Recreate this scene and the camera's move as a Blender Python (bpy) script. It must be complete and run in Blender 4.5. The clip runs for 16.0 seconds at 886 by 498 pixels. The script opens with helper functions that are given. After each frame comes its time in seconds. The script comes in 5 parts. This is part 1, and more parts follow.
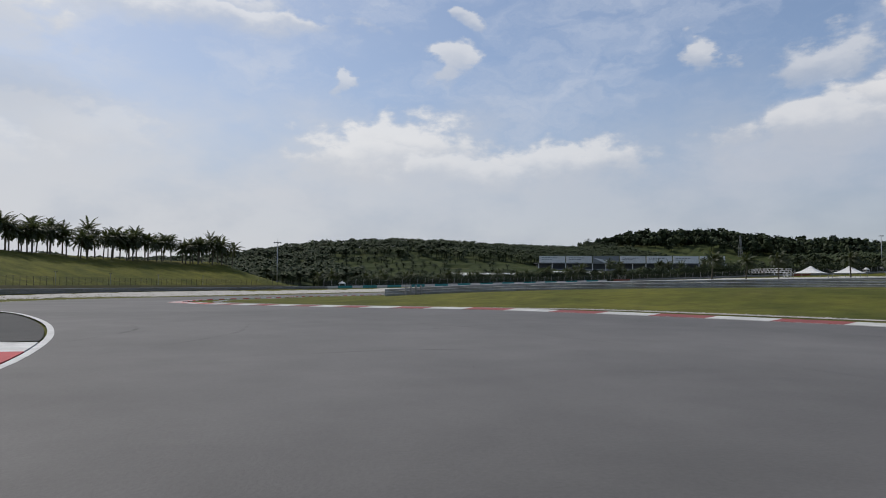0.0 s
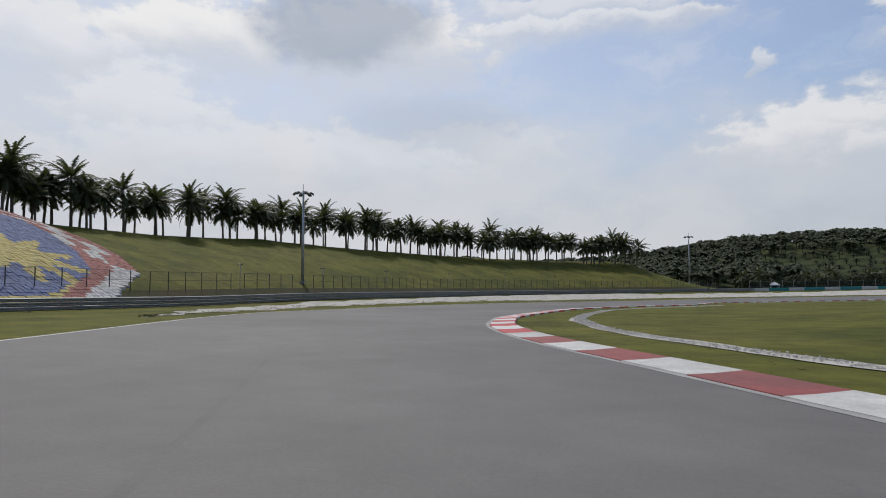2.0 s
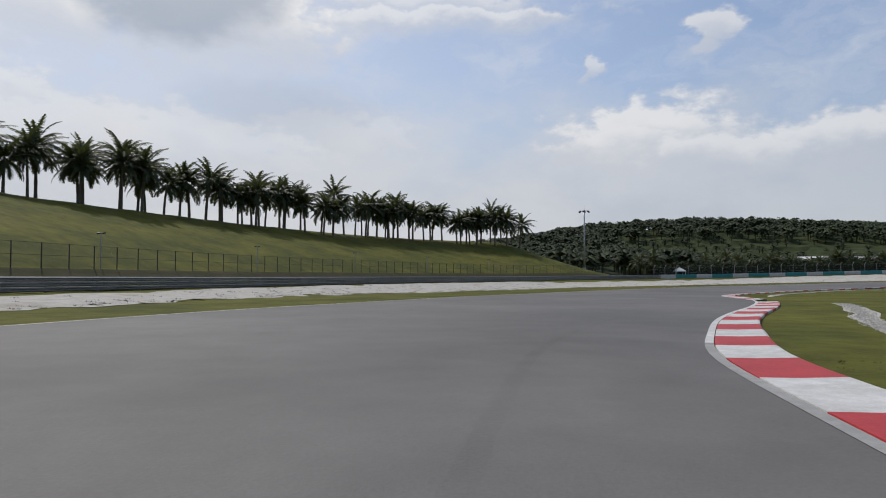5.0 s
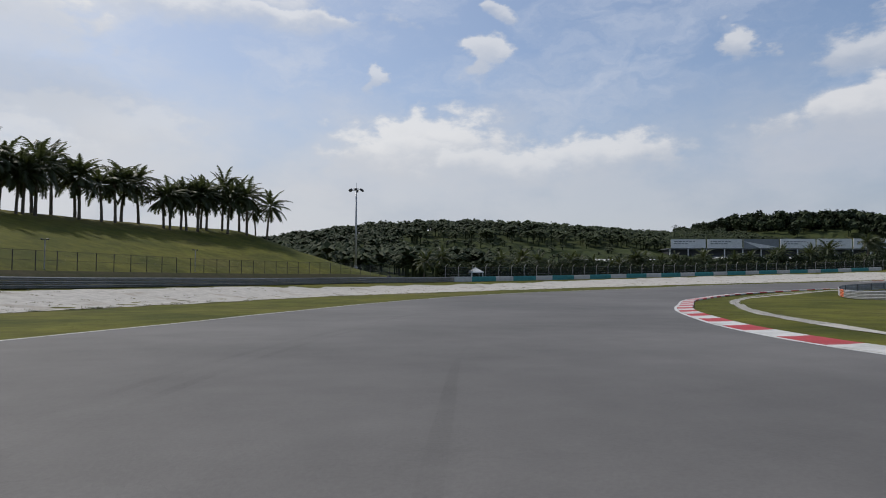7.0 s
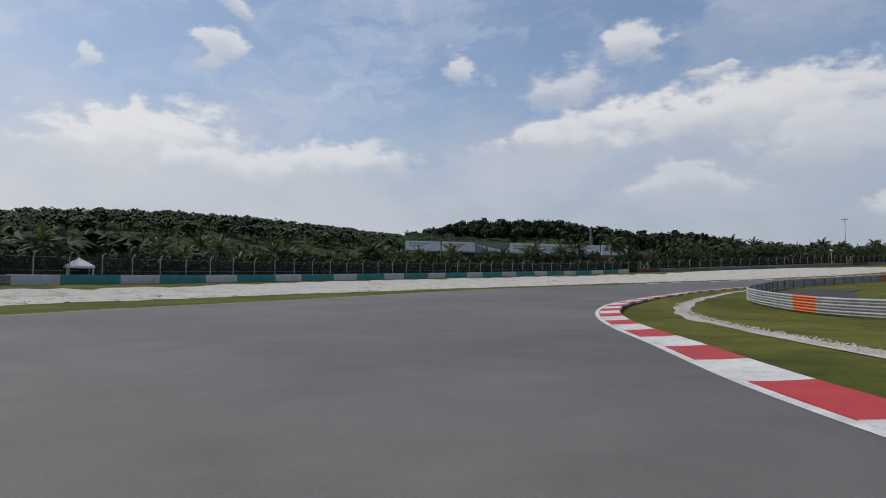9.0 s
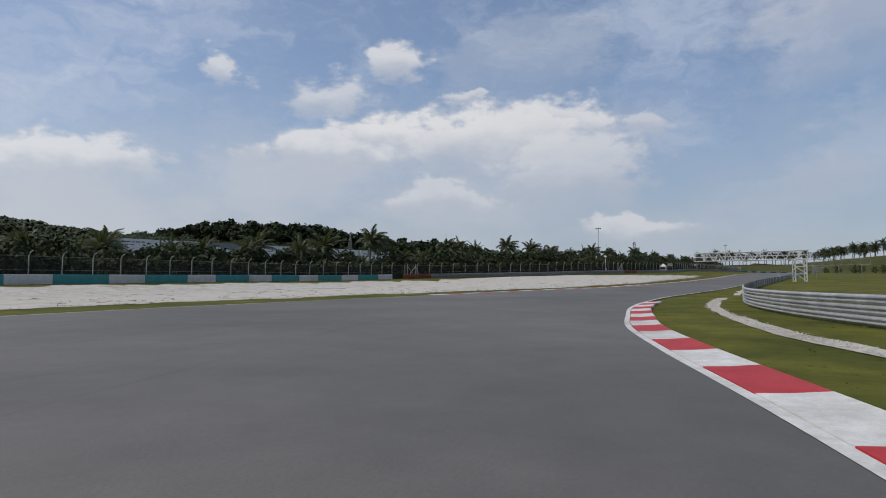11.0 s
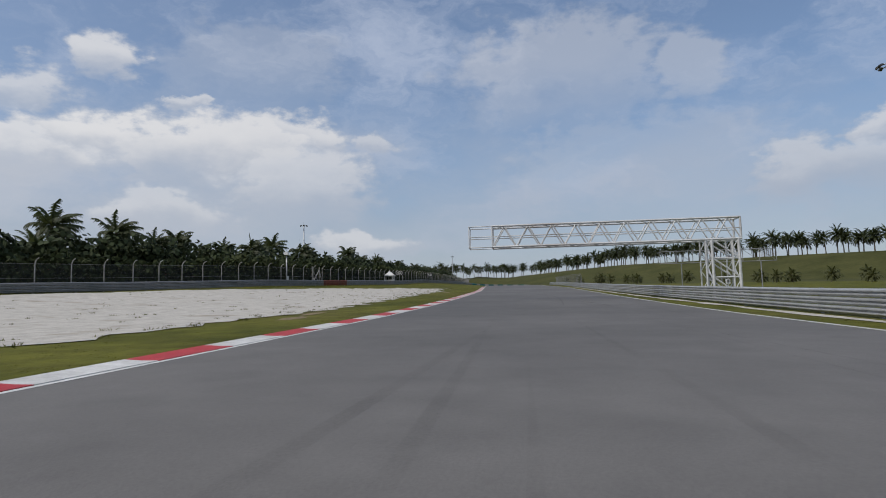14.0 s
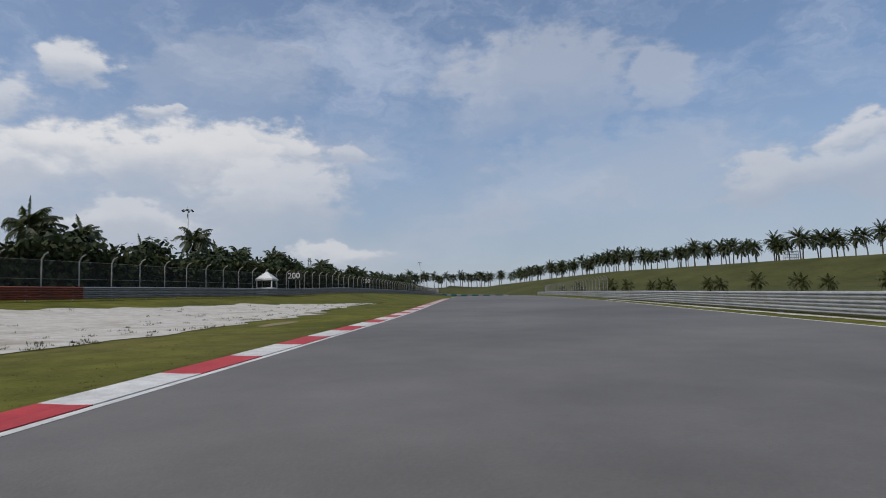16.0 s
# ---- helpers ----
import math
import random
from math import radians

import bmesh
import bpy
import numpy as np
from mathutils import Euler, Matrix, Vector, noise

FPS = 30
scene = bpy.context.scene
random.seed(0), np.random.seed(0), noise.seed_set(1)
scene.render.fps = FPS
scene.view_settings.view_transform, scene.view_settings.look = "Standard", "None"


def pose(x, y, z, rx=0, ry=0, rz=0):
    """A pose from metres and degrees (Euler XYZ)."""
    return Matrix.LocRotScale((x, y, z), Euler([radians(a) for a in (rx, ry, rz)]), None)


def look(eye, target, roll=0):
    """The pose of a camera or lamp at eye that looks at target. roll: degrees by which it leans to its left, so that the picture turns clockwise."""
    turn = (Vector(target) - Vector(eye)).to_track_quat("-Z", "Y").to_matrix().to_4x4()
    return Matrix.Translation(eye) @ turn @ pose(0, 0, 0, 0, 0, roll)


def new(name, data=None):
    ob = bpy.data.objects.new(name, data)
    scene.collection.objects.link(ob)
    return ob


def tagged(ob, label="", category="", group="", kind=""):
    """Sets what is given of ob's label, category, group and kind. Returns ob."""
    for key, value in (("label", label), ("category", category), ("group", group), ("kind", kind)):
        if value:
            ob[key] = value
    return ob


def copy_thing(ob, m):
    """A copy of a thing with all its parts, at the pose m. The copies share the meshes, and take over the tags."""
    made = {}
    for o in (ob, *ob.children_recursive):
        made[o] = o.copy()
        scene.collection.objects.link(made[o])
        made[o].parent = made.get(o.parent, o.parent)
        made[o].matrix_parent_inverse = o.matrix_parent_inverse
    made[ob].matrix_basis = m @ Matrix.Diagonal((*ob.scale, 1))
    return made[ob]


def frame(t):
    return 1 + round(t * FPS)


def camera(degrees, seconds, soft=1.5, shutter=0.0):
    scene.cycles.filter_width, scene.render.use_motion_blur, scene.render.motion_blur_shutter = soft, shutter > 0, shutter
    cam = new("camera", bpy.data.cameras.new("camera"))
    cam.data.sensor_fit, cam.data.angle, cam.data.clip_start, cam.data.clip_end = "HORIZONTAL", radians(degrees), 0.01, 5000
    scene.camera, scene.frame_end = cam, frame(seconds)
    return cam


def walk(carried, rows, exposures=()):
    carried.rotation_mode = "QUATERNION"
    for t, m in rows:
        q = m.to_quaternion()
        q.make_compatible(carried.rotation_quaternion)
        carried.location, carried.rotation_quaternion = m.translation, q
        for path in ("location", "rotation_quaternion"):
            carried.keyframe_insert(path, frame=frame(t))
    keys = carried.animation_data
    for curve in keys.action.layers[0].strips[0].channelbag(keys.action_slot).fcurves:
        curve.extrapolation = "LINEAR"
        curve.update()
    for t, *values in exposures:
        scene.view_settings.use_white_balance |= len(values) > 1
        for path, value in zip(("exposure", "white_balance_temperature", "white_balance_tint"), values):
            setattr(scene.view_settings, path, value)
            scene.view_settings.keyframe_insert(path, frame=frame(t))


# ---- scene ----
cam = camera(69.55, 16.0, soft=1.0)
PATH = [
    (0.0, 1.648, -1.486, 2.571, 92.980, -0.272, -17.771),
    (0.5, 3.956, 3.598, 2.568, 93.539, -1.495, -7.782),
    (1.0, 4.858, 9.986, 2.531, 93.642, -1.664, 1.332),
    (1.5, 4.812, 17.549, 2.574, 93.547, -0.741, 10.249),
    (2.0, 3.875, 25.485, 2.588, 93.027, 0.023, 18.100),
    (2.5, 1.917, 32.945, 2.451, 92.257, -0.270, 21.624),
    (3.0, -0.362, 39.855, 2.276, 91.932, -0.240, 22.115),
    (3.5, -2.796, 47.156, 2.156, 91.601, -0.476, 21.085),
    (4.0, -5.177, 55.470, 1.944, 91.989, -0.566, 16.792),
    (4.5, -6.659, 64.531, 1.678, 92.051, -0.237, 10.482),
    (5.0, -7.228, 74.239, 1.519, 92.117, -0.027, 4.554),
    (5.5, -6.861, 84.509, 1.382, 92.193, 0.052, -0.500),
    (6.0, -5.492, 95.278, 1.247, 92.286, 0.023, -5.077),
    (6.5, -3.022, 106.495, 1.093, 92.397, -0.071, -9.748),
    (7.0, 0.662, 118.074, 0.962, 92.523, -0.157, -14.864),
    (7.5, 5.629, 129.792, 0.744, 92.647, -0.106, -20.413),
    (8.0, 11.839, 141.087, 0.555, 92.797, -0.054, -26.049),
    (8.5, 19.003, 151.713, 0.403, 93.022, -0.263, -32.132),
    (9.0, 27.006, 161.445, 0.291, 93.119, -0.131, -38.405),
    (9.5, 35.733, 170.151, 0.267, 93.261, -0.204, -44.291),
    (10.0, 45.171, 177.811, 0.275, 93.461, -0.261, -49.689),
    (10.5, 55.388, 184.544, 0.368, 93.708, -0.198, -54.726),
    (11.0, 66.505, 190.545, 0.521, 93.972, -0.004, -59.598),
    (11.5, 78.682, 195.947, 0.733, 94.203, 0.251, -64.501),
    (12.0, 92.142, 200.600, 0.897, 94.334, 0.396, -69.495),
    (12.5, 107.232, 203.800, 1.271, 94.693, 0.509, -74.303),
    (13.0, 123.205, 205.954, 1.693, 94.833, 0.645, -78.319),
    (13.5, 139.127, 207.596, 2.136, 94.955, 1.038, -81.411),
    (14.0, 154.560, 208.587, 2.540, 95.127, 1.464, -83.494),
    (14.5, 169.957, 209.082, 2.991, 95.306, 1.730, -84.976),
    (15.0, 186.214, 209.309, 3.495, 95.450, 1.784, -85.771),
    (15.5, 203.489, 209.319, 4.056, 95.751, 1.783, -85.734),
    (16.0, 221.673, 209.316, 4.691, 95.981, 1.813, -85.611),
]
walk(cam, [(t, pose(*p)) for t, *p in PATH])

# ---------------------------------------------------------------- sky, sun
SUN_YAW, SUN_UP = radians(40), radians(51)

CLOUDS = [  # azimuth, elevation, half width, half height, weight
    (0.688, 0.354, 0.178, 0.062, 1.00), (0.107, 0.406, 0.192, 0.028, 0.75), (0.425, 0.365, 0.190, 0.070, 1.10),
    (-0.234, 0.213, 0.153, 0.044, 0.90), (0.575, 0.182, 0.376, 0.066, 0.62), (0.756, 0.239, 0.136, 0.079, 0.70),
    (0.905, 0.318, 0.167, 0.062, 0.80), (-0.326, 0.338, 0.035, 0.030, 0.80), (-0.157, 0.308, 0.022, 0.019, 0.70),
    (-0.700, 0.328, 0.028, 0.025, 0.80), (-0.358, 0.403, 0.031, 0.016, 0.70), (0.107, 0.382, 0.284, 0.019, 0.80),
]
CLOUDS += [
    (-0.187, 0.198, 0.117, 0.037, 0.85), (-0.476, 0.191, 0.161, 0.032, 0.85), (-0.346, 0.176, 0.125, 0.035, 0.80),
    (-0.856, 0.302, 0.069, 0.031, 0.75), (-0.970, 0.353, 0.047, 0.040, 0.90), (-1.075, 0.299, 0.031, 0.014, 0.80),
    (-0.965, 0.247, 0.118, 0.044, 1.00), (-0.856, 0.220, 0.135, 0.032, 0.90), (-1.118, 0.237, 0.181, 0.062, 1.00),
    (-1.234, 0.258, 0.100, 0.042, 0.95), (-1.042, 0.148, 0.098, 0.033, 0.70), (-1.233, 0.194, 0.126, 0.062, 0.80),
]
CLOUDS += [
    (-1.346, 0.253, 0.045, 0.018, 0.70), (-1.336, 0.099, 0.097, 0.023, 0.80), (-1.655, 0.361, 0.179, 0.079, 0.50),
    (-1.844, 0.339, 0.056, 0.053, 0.50), (-1.167, 0.365, 0.151, 0.070, 0.30), (-1.763, 0.210, 0.225, 0.079, 0.30),
    (-2.081, 0.219, 0.054, 0.023, 0.85), (-2.037, 0.178, 0.134, 0.040, 0.75), (0.255, 0.213, 0.153, 0.044, 0.55),
]


def make_world():
    world = bpy.data.worlds.new("sky")
    scene.world = world
    world.use_nodes = True
    nt = world.node_tree
    nt.nodes.clear()
    N = nt.nodes.new

    def link(a, b):
        nt.links.new(a, b)

    def m(op, a, b=None, c=None, clamp=False):
        n = N("ShaderNodeMath")
        n.operation, n.use_clamp = op, clamp
        for i, v in enumerate((a, b, c)):
            if v is None:
                continue
            if isinstance(v, (int, float)):
                n.inputs[i].default_value = v
            else:
                link(v, n.inputs[i])
        return n.outputs[0]

    def vm(op, a, b, c=None):
        n = N("ShaderNodeVectorMath")
        n.operation = op
        for i, v in enumerate((a, b, c)):
            if v is None:
                continue
            if isinstance(v, tuple):
                n.inputs[i].default_value = v
            else:
                link(v, n.inputs[i])
        return n

    def smooth(v, lo, hi):
        n = N("ShaderNodeMapRange")
        n.interpolation_type = "SMOOTHSTEP"
        link(v, n.inputs[0])
        n.inputs[1].default_value, n.inputs[2].default_value = lo, hi
        return n.outputs[0]

    def mix(f, a, b):
        n = N("ShaderNodeMix")
        n.data_type = "RGBA"
        if isinstance(f, (int, float)):
            n.inputs[0].default_value = f
        else:
            link(f, n.inputs[0])
        for i, v in ((6, a), (7, b)):
            if isinstance(v, tuple):
                n.inputs[i].default_value = (*v, 1)
            else:
                link(v, n.inputs[i])
        return n.outputs[2]

    def noise_at(vec, scale, detail, rough):
        n = N("ShaderNodeTexNoise")
        link(vec, n.inputs["Vector"])
        n.inputs["Scale"].default_value, n.inputs["Detail"].default_value, n.inputs["Roughness"].default_value = scale, detail, rough
        return n

    sky = N("ShaderNodeTexSky")
    sky.sky_type, sky.sun_disc = "NISHITA", False
    sky.sun_elevation, sky.sun_rotation = SUN_UP, -SUN_YAW
    sky.air_density, sky.dust_density, sky.ozone_density = 1.0, 1.2, 3.0
    way = N("ShaderNodeTexCoord").outputs["Generated"]
    sep = N("ShaderNodeSeparateXYZ")
    link(way, sep.inputs[0])
    az = m("ARCTAN2", m("MULTIPLY", sep.outputs[0], -1.0), sep.outputs[1])
    el = m("ARCSINE", sep.outputs[2])
    flat = N("ShaderNodeCombineXYZ")
    link(az, flat.inputs[0])
    link(el, flat.inputs[1])
    stretched = vm("MULTIPLY", flat.outputs[0], (1.0, 1.7, 1.0)).outputs[0]
    # edges curl: the place is pushed about by a first noise
    push = noise_at(stretched, 11.0, 5.0, 0.55)
    pushed = vm("MULTIPLY_ADD", vm("SUBTRACT", push.outputs["Color"], (0.5, 0.5, 0.5)).outputs[0], (0.14, 0.085, 0.0), flat.outputs[0]).outputs[0]
    billow = m("MULTIPLY", m("SUBTRACT", noise_at(stretched, 24.0, 6.0, 0.55).outputs["Fac"], 0.5), 0.8)
    lump = crown = None
    for a, e, w, h, weight in CLOUDS:
        d = vm("MULTIPLY_ADD", pushed, (1 / w, 1 / h, 0.0), (-a / w, -e / h, 0.0))
        big = w > 0.09
        sag = vm("MAXIMUM", d.outputs[0], vm("MULTIPLY", d.outputs[0], (1.0, 0.4 if big else 0.8, 1.0)).outputs[0])
        length = N("ShaderNodeVectorMath")
        length.operation = "LENGTH"
        link(sag.outputs[0], length.inputs[0])
        fall = m("ADD", m("MULTIPLY_ADD", length.outputs["Value"], -0.62, 1.0), billow)
        y = N("ShaderNodeSeparateXYZ")
        link(d.outputs[0], y.inputs[0])
        up = smooth(y.outputs[1], -1.9 if big else -2.5, 0.25)
        thick = m("MULTIPLY", m("MULTIPLY", smooth(fall, 0.30, 0.62), up), min(1.0, weight))
        lit = m("MULTIPLY", thick, smooth(y.outputs[1], -0.75, 0.5)) if weight > 0.5 else thick
        lump = thick if lump is None else m("MAXIMUM", lump, thick)
        crown = lit if crown is None else m("MAXIMUM", crown, lit)
    # the higher, thin sheet
    veil_place = vm("MULTIPLY_ADD", flat.outputs[0], (1.0, 2.2, 1.0), vm("MULTIPLY", push.outputs["Color"], (0.25, 0.25, 0.0)).outputs[0]).outputs[0]
    veil = smooth(noise_at(veil_place, 3.4, 9.0, 0.60).outputs["Fac"], 0.43, 0.72)
    # milky air and low banks of cloud towards the ground, brighter towards the sun
    bank = noise_at(stretched, 5.0, 6.0, 0.55).outputs["Fac"]
    low = smooth(m("ADD", el, m("MULTIPLY", m("SUBTRACT", bank, 0.5), 0.26)), 0.34, 0.10)
    off = m("ABSOLUTE", m("SUBTRACT", az, 1.02))
    sunward = smooth(off, 1.6, 0.1)
    side = smooth(off, 2.95, 0.55)
    gain = N("ShaderNodeVectorMath")
    gain.operation = "SCALE"
    link(sky.outputs[0], gain.inputs[0])
    gain.inputs["Scale"].default_value = 0.115
    air = mix(m("MULTIPLY_ADD", side, 0.26, 0.08), gain.outputs[0], (0.40, 0.47, 0.62))
    air = mix(m("MULTIPLY", veil, 0.62), air, mix(side, (0.50, 0.56, 0.69), (0.62, 0.66, 0.74)))
    air = mix(m("MULTIPLY", sunward, 0.40), air, (0.70, 0.72, 0.77))
    mist = mix(side, (0.36, 0.395, 0.475), (0.62, 0.63, 0.66))
    mist = mix(smooth(bank, 0.42, 0.68), mist, mix(side, (0.31, 0.345, 0.43), (0.52, 0.545, 0.60)))
    air = mix(m("MULTIPLY", low, m("MULTIPLY_ADD", side, 0.34, 0.55)), air, mist)
    gloom = None
    for a, e, w, h in ((0.47, 0.385, 0.16, 0.070), (0.33, 0.245, 0.15, 0.045), (-2.04, 0.165, 0.13, 0.04)):
        d = vm("MULTIPLY_ADD", pushed, (1 / w, 1 / h, 0.0), (-a / w, -e / h, 0.0))
        length = N("ShaderNodeVectorMath")
        length.operation = "LENGTH"
        link(d.outputs[0], length.inputs[0])
        one = smooth(length.outputs["Value"], 1.15, 0.55) if h > 0.05 else m("MULTIPLY", smooth(length.outputs["Value"], 1.5, 0.2), 0.42)
        gloom = one if gloom is None else m("MAXIMUM", gloom, one)
    under = mix(side, (0.42, 0.455, 0.53), (0.60, 0.62, 0.66))
    top = mix(side, (0.68, 0.68, 0.70), (0.86, 0.85, 0.84))
    full = mix(m("MULTIPLY", lump, 0.9), air, mix(crown, under, top))
    full = mix(m("MULTIPLY", gloom, 0.78), full, (0.35, 0.405, 0.50))
    back = N("ShaderNodeBackground")
    link(full, back.inputs[0])
    back.inputs[1].default_value = 1.0
    out = N("ShaderNodeOutputWorld")
    link(back.outputs[0], out.inputs[0])


make_world()
sun_data = bpy.data.lights.new("sun", "SUN")
sun_data.energy, sun_data.angle, sun_data.color = 2.6, radians(2.5), (1.0, 0.95, 0.88)
sun = new("sun", sun_data)
sun_from = Vector((-math.sin(SUN_YAW) * math.cos(SUN_UP), math.cos(SUN_YAW) * math.cos(SUN_UP), math.sin(SUN_UP)))
sun.matrix_world = look(sun_from * 100, (0, 0, 0))
scene.view_settings.exposure = 0.0


# ---------------------------------------------------------------- materials
def material(name, one, two, scale=1.0, rough=0.8, bump=0.0, fine=None, three=None, metal=0.0, space="Position", per_object=0.0, island=0.0, detail=6.0, spec=0.4, stretch=(1, 1, 1), bump_scale=None, mid=None, vary=0.22):
    """A surface of two colours mixed by a coarse noise, darkened by a fine one, with stains of a third colour."""
    mt = bpy.data.materials.new(name)
    mt.use_nodes = True
    nt = mt.node_tree
    bs = nt.nodes["Principled BSDF"]
    N = nt.nodes.new
    if space == "Position":
        place = N("ShaderNodeNewGeometry").outputs["Position"]
    else:
        place = N("ShaderNodeTexCoord").outputs["Object"]
    mp = N("ShaderNodeMapping")
    mp.inputs["Scale"].default_value = stretch
    nt.links.new(place, mp.inputs[0])
    place = mp.outputs[0]

    def noise_node(s, d=detail):
        n = N("ShaderNodeTexNoise")
        n.inputs["Scale"].default_value, n.inputs["Detail"].default_value, n.inputs["Roughness"].default_value = s, d, 0.6
        nt.links.new(place, n.inputs["Vector"])
        return n.outputs["Fac"]

    def ramp(v, lo, hi):
        n = N("ShaderNodeMapRange")
        n.inputs[1].default_value, n.inputs[2].default_value = lo, hi
        nt.links.new(v, n.inputs[0])
        return n.outputs[0]

    def mix(f, a, b, how="MIX"):
        n = N("ShaderNodeMix")
        n.data_type, n.blend_type = "RGBA", how
        if isinstance(f, float):
            n.inputs[0].default_value = f
        else:
            nt.links.new(f, n.inputs[0])
        for i, v in ((6, a), (7, b)):
            if isinstance(v, tuple):
                n.inputs[i].default_value = (*v, 1)
            else:
                nt.links.new(v, n.inputs[i])
        return n.outputs[2]

    col = mix(ramp(noise_node(scale), 0.35, 0.65), one, two)
    if three:
        col = mix(ramp(noise_node(scale * 0.17 + 0.003), 0.55, 0.75), col, three)
    grain = noise_node(fine or scale * 14, 4.0)
    col = mix(0.35, col, mix(ramp(grain, 0.25, 0.75), (0.45, 0.45, 0.45), (1.0, 1.0, 1.0)), "MULTIPLY")
    blotch = noise_node(mid or scale * 7.3, 7.0)
    col = mix(1.0, col, mix(ramp(blotch, 0.3, 0.7), (1 - vary,) * 3, (1.0, 1.0, 1.0)), "MULTIPLY")
    if per_object or island:
        rnd = N("ShaderNodeObjectInfo").outputs["Random"] if per_object else N("ShaderNodeNewGeometry").outputs["Random Per Island"]
        k = per_object or island
        col = mix(1.0, col, mix(rnd, (1 - k,) * 3, (1.0, 1.0, 1.0)), "MULTIPLY")
    nt.links.new(col, bs.inputs["Base Color"])
    bs.inputs["Roughness"].default_value, bs.inputs["Metallic"].default_value = rough, metal
    bs.inputs["Specular IOR Level"].default_value = spec
    if bump:
        b = N("ShaderNodeBump")
        b.inputs["Strength"].default_value, b.inputs["Distance"].default_value = 0.6, bump
        nt.links.new(noise_node(bump_scale or fine or scale * 14, 5.0), b.inputs["Height"])
        nt.links.new(b.outputs[0], bs.inputs["Normal"])
    return mt


GRASS = material("grass", (0.080, 0.090, 0.011), (0.162, 0.156, 0.024), 0.16, 0.9, 0.05, 7.0, (0.178, 0.150, 0.046), spec=0.12, mid=0.9, vary=0.45)
GRASS_DARK = material("rough_grass", (0.058, 0.062, 0.020), (0.086, 0.088, 0.030), 0.06, 0.95, 0.06, 1.2, (0.098, 0.082, 0.036), spec=0.1)
BANK_SOIL = material("dry_bank", (0.085, 0.074, 0.042), (0.060, 0.062, 0.026), 0.5, 0.95, 0.04, 6.0, (0.12, 0.098, 0.06), stretch=(1, 1, 3), spec=0.1)
ASPHALT = material("asphalt", (0.110, 0.104, 0.097), (0.166, 0.157, 0.147), 0.09, 0.74, 0.006, 26.0, (0.094, 0.091, 0.088), detail=9.0, spec=0.35, mid=0.9, vary=0.2)
GRAVEL = material("gravel", (0.47, 0.445, 0.40), (0.62, 0.59, 0.535), 1.6, 0.95, 0.05, 14.0, (0.34, 0.30, 0.24), spec=0.1)
WHITE_PAINT = material("white_paint", (0.58, 0.57, 0.54), (0.74, 0.73, 0.70), 1.4, 0.6, 0.003, 30.0, (0.44, 0.42, 0.39), mid=5.0, vary=0.25)
RED_PAINT = material("red_paint", (0.42, 0.020, 0.024), (0.52, 0.032, 0.034), 1.6, 0.6, 0.003, 30.0, (0.38, 0.04, 0.036))
STEEL = material("galvanised_steel", (0.36, 0.37, 0.38), (0.50, 0.51, 0.52), 1.2, 0.45, 0.0, 16.0, (0.28, 0.28, 0.28), metal=0.3)
STEEL_DULL = material("weathered_steel", (0.26, 0.27, 0.27), (0.34, 0.34, 0.34), 1.0, 0.6, 0.0, 12.0, metal=0.5)
ORANGE_PAINT = material("orange_paint", (0.62, 0.14, 0.04), (0.72, 0.20, 0.06), 2.0, 0.55, 0.0, 20.0)
TRUNK = material("palm_trunk", (0.10, 0.085, 0.065), (0.17, 0.145, 0.11), 3.0, 0.95, 0.04, 18.0, space="Object")
FROND = material("palm_frond", (0.042, 0.058, 0.022), (0.080, 0.098, 0.038), 0.8, 0.55, 0.0, 6.0, (0.13, 0.115, 0.05), space="Object", island=0.35, spec=0.4)
YOUNG_FROND = material("young_frond", (0.075, 0.090, 0.028), (0.130, 0.135, 0.050), 0.8, 0.6, 0.0, 6.0, (0.20, 0.15, 0.07), space="Object", island=0.35, spec=0.3)


def let_light_through(mt, colour, share):
    """Thin leaves glow a little when lit from behind."""
    nt = mt.node_tree
    back, mixed = nt.nodes.new("ShaderNodeBsdfTranslucent"), nt.nodes.new("ShaderNodeMixShader")
    back.inputs[0].default_value = (*colour, 1)
    mixed.inputs[0].default_value = share
    nt.links.new(nt.nodes["Principled BSDF"].outputs[0], mixed.inputs[1])
    nt.links.new(back.outputs[0], mixed.inputs[2])
    nt.links.new(mixed.outputs[0], nt.nodes["Material Output"].inputs[0])


let_light_through(FROND, (0.09, 0.11, 0.035), 0.3)
let_light_through(YOUNG_FROND, (0.18, 0.18, 0.05), 0.3)
LEAF = material("tree_leaf", (0.030, 0.046, 0.020), (0.058, 0.078, 0.030), 0.06, 0.75, 0.0, 2.0, island=0.45, spec=0.2)
PLANTATION = material("plantation_leaf", (0.034, 0.052, 0.022), (0.068, 0.088, 0.034), 0.03, 0.75, 0.0, 1.0, (0.060, 0.080, 0.030), island=0.4, spec=0.2)
HEDGE = material("hedge_leaf", (0.036, 0.054, 0.018), (0.074, 0.090, 0.032), 0.4, 0.8, 0.0, 5.0, island=0.45, spec=0.2)


# ---------------------------------------------------------------- helpers
def mesh_from(name, verts, faces, mt, smooth=False):
    me = bpy.data.meshes.new(name)
    me.from_pydata([tuple(v) for v in verts], [], faces)
    me.update()
    for one in (mt if isinstance(mt, (list, tuple)) else [mt]):
        me.materials.append(one)
    if smooth:
        me.polygons.foreach_set("use_smooth", [True] * len(me.polygons))
    return me


def part(name, me, parent=None, label="", at=None):
    """Links a mesh as one object, under a thing or a part."""
    ob = new(name, me)
    if at is not None:
        ob.matrix_basis = at
    ob.parent = parent
    if label:
        ob["label"] = label
    return ob


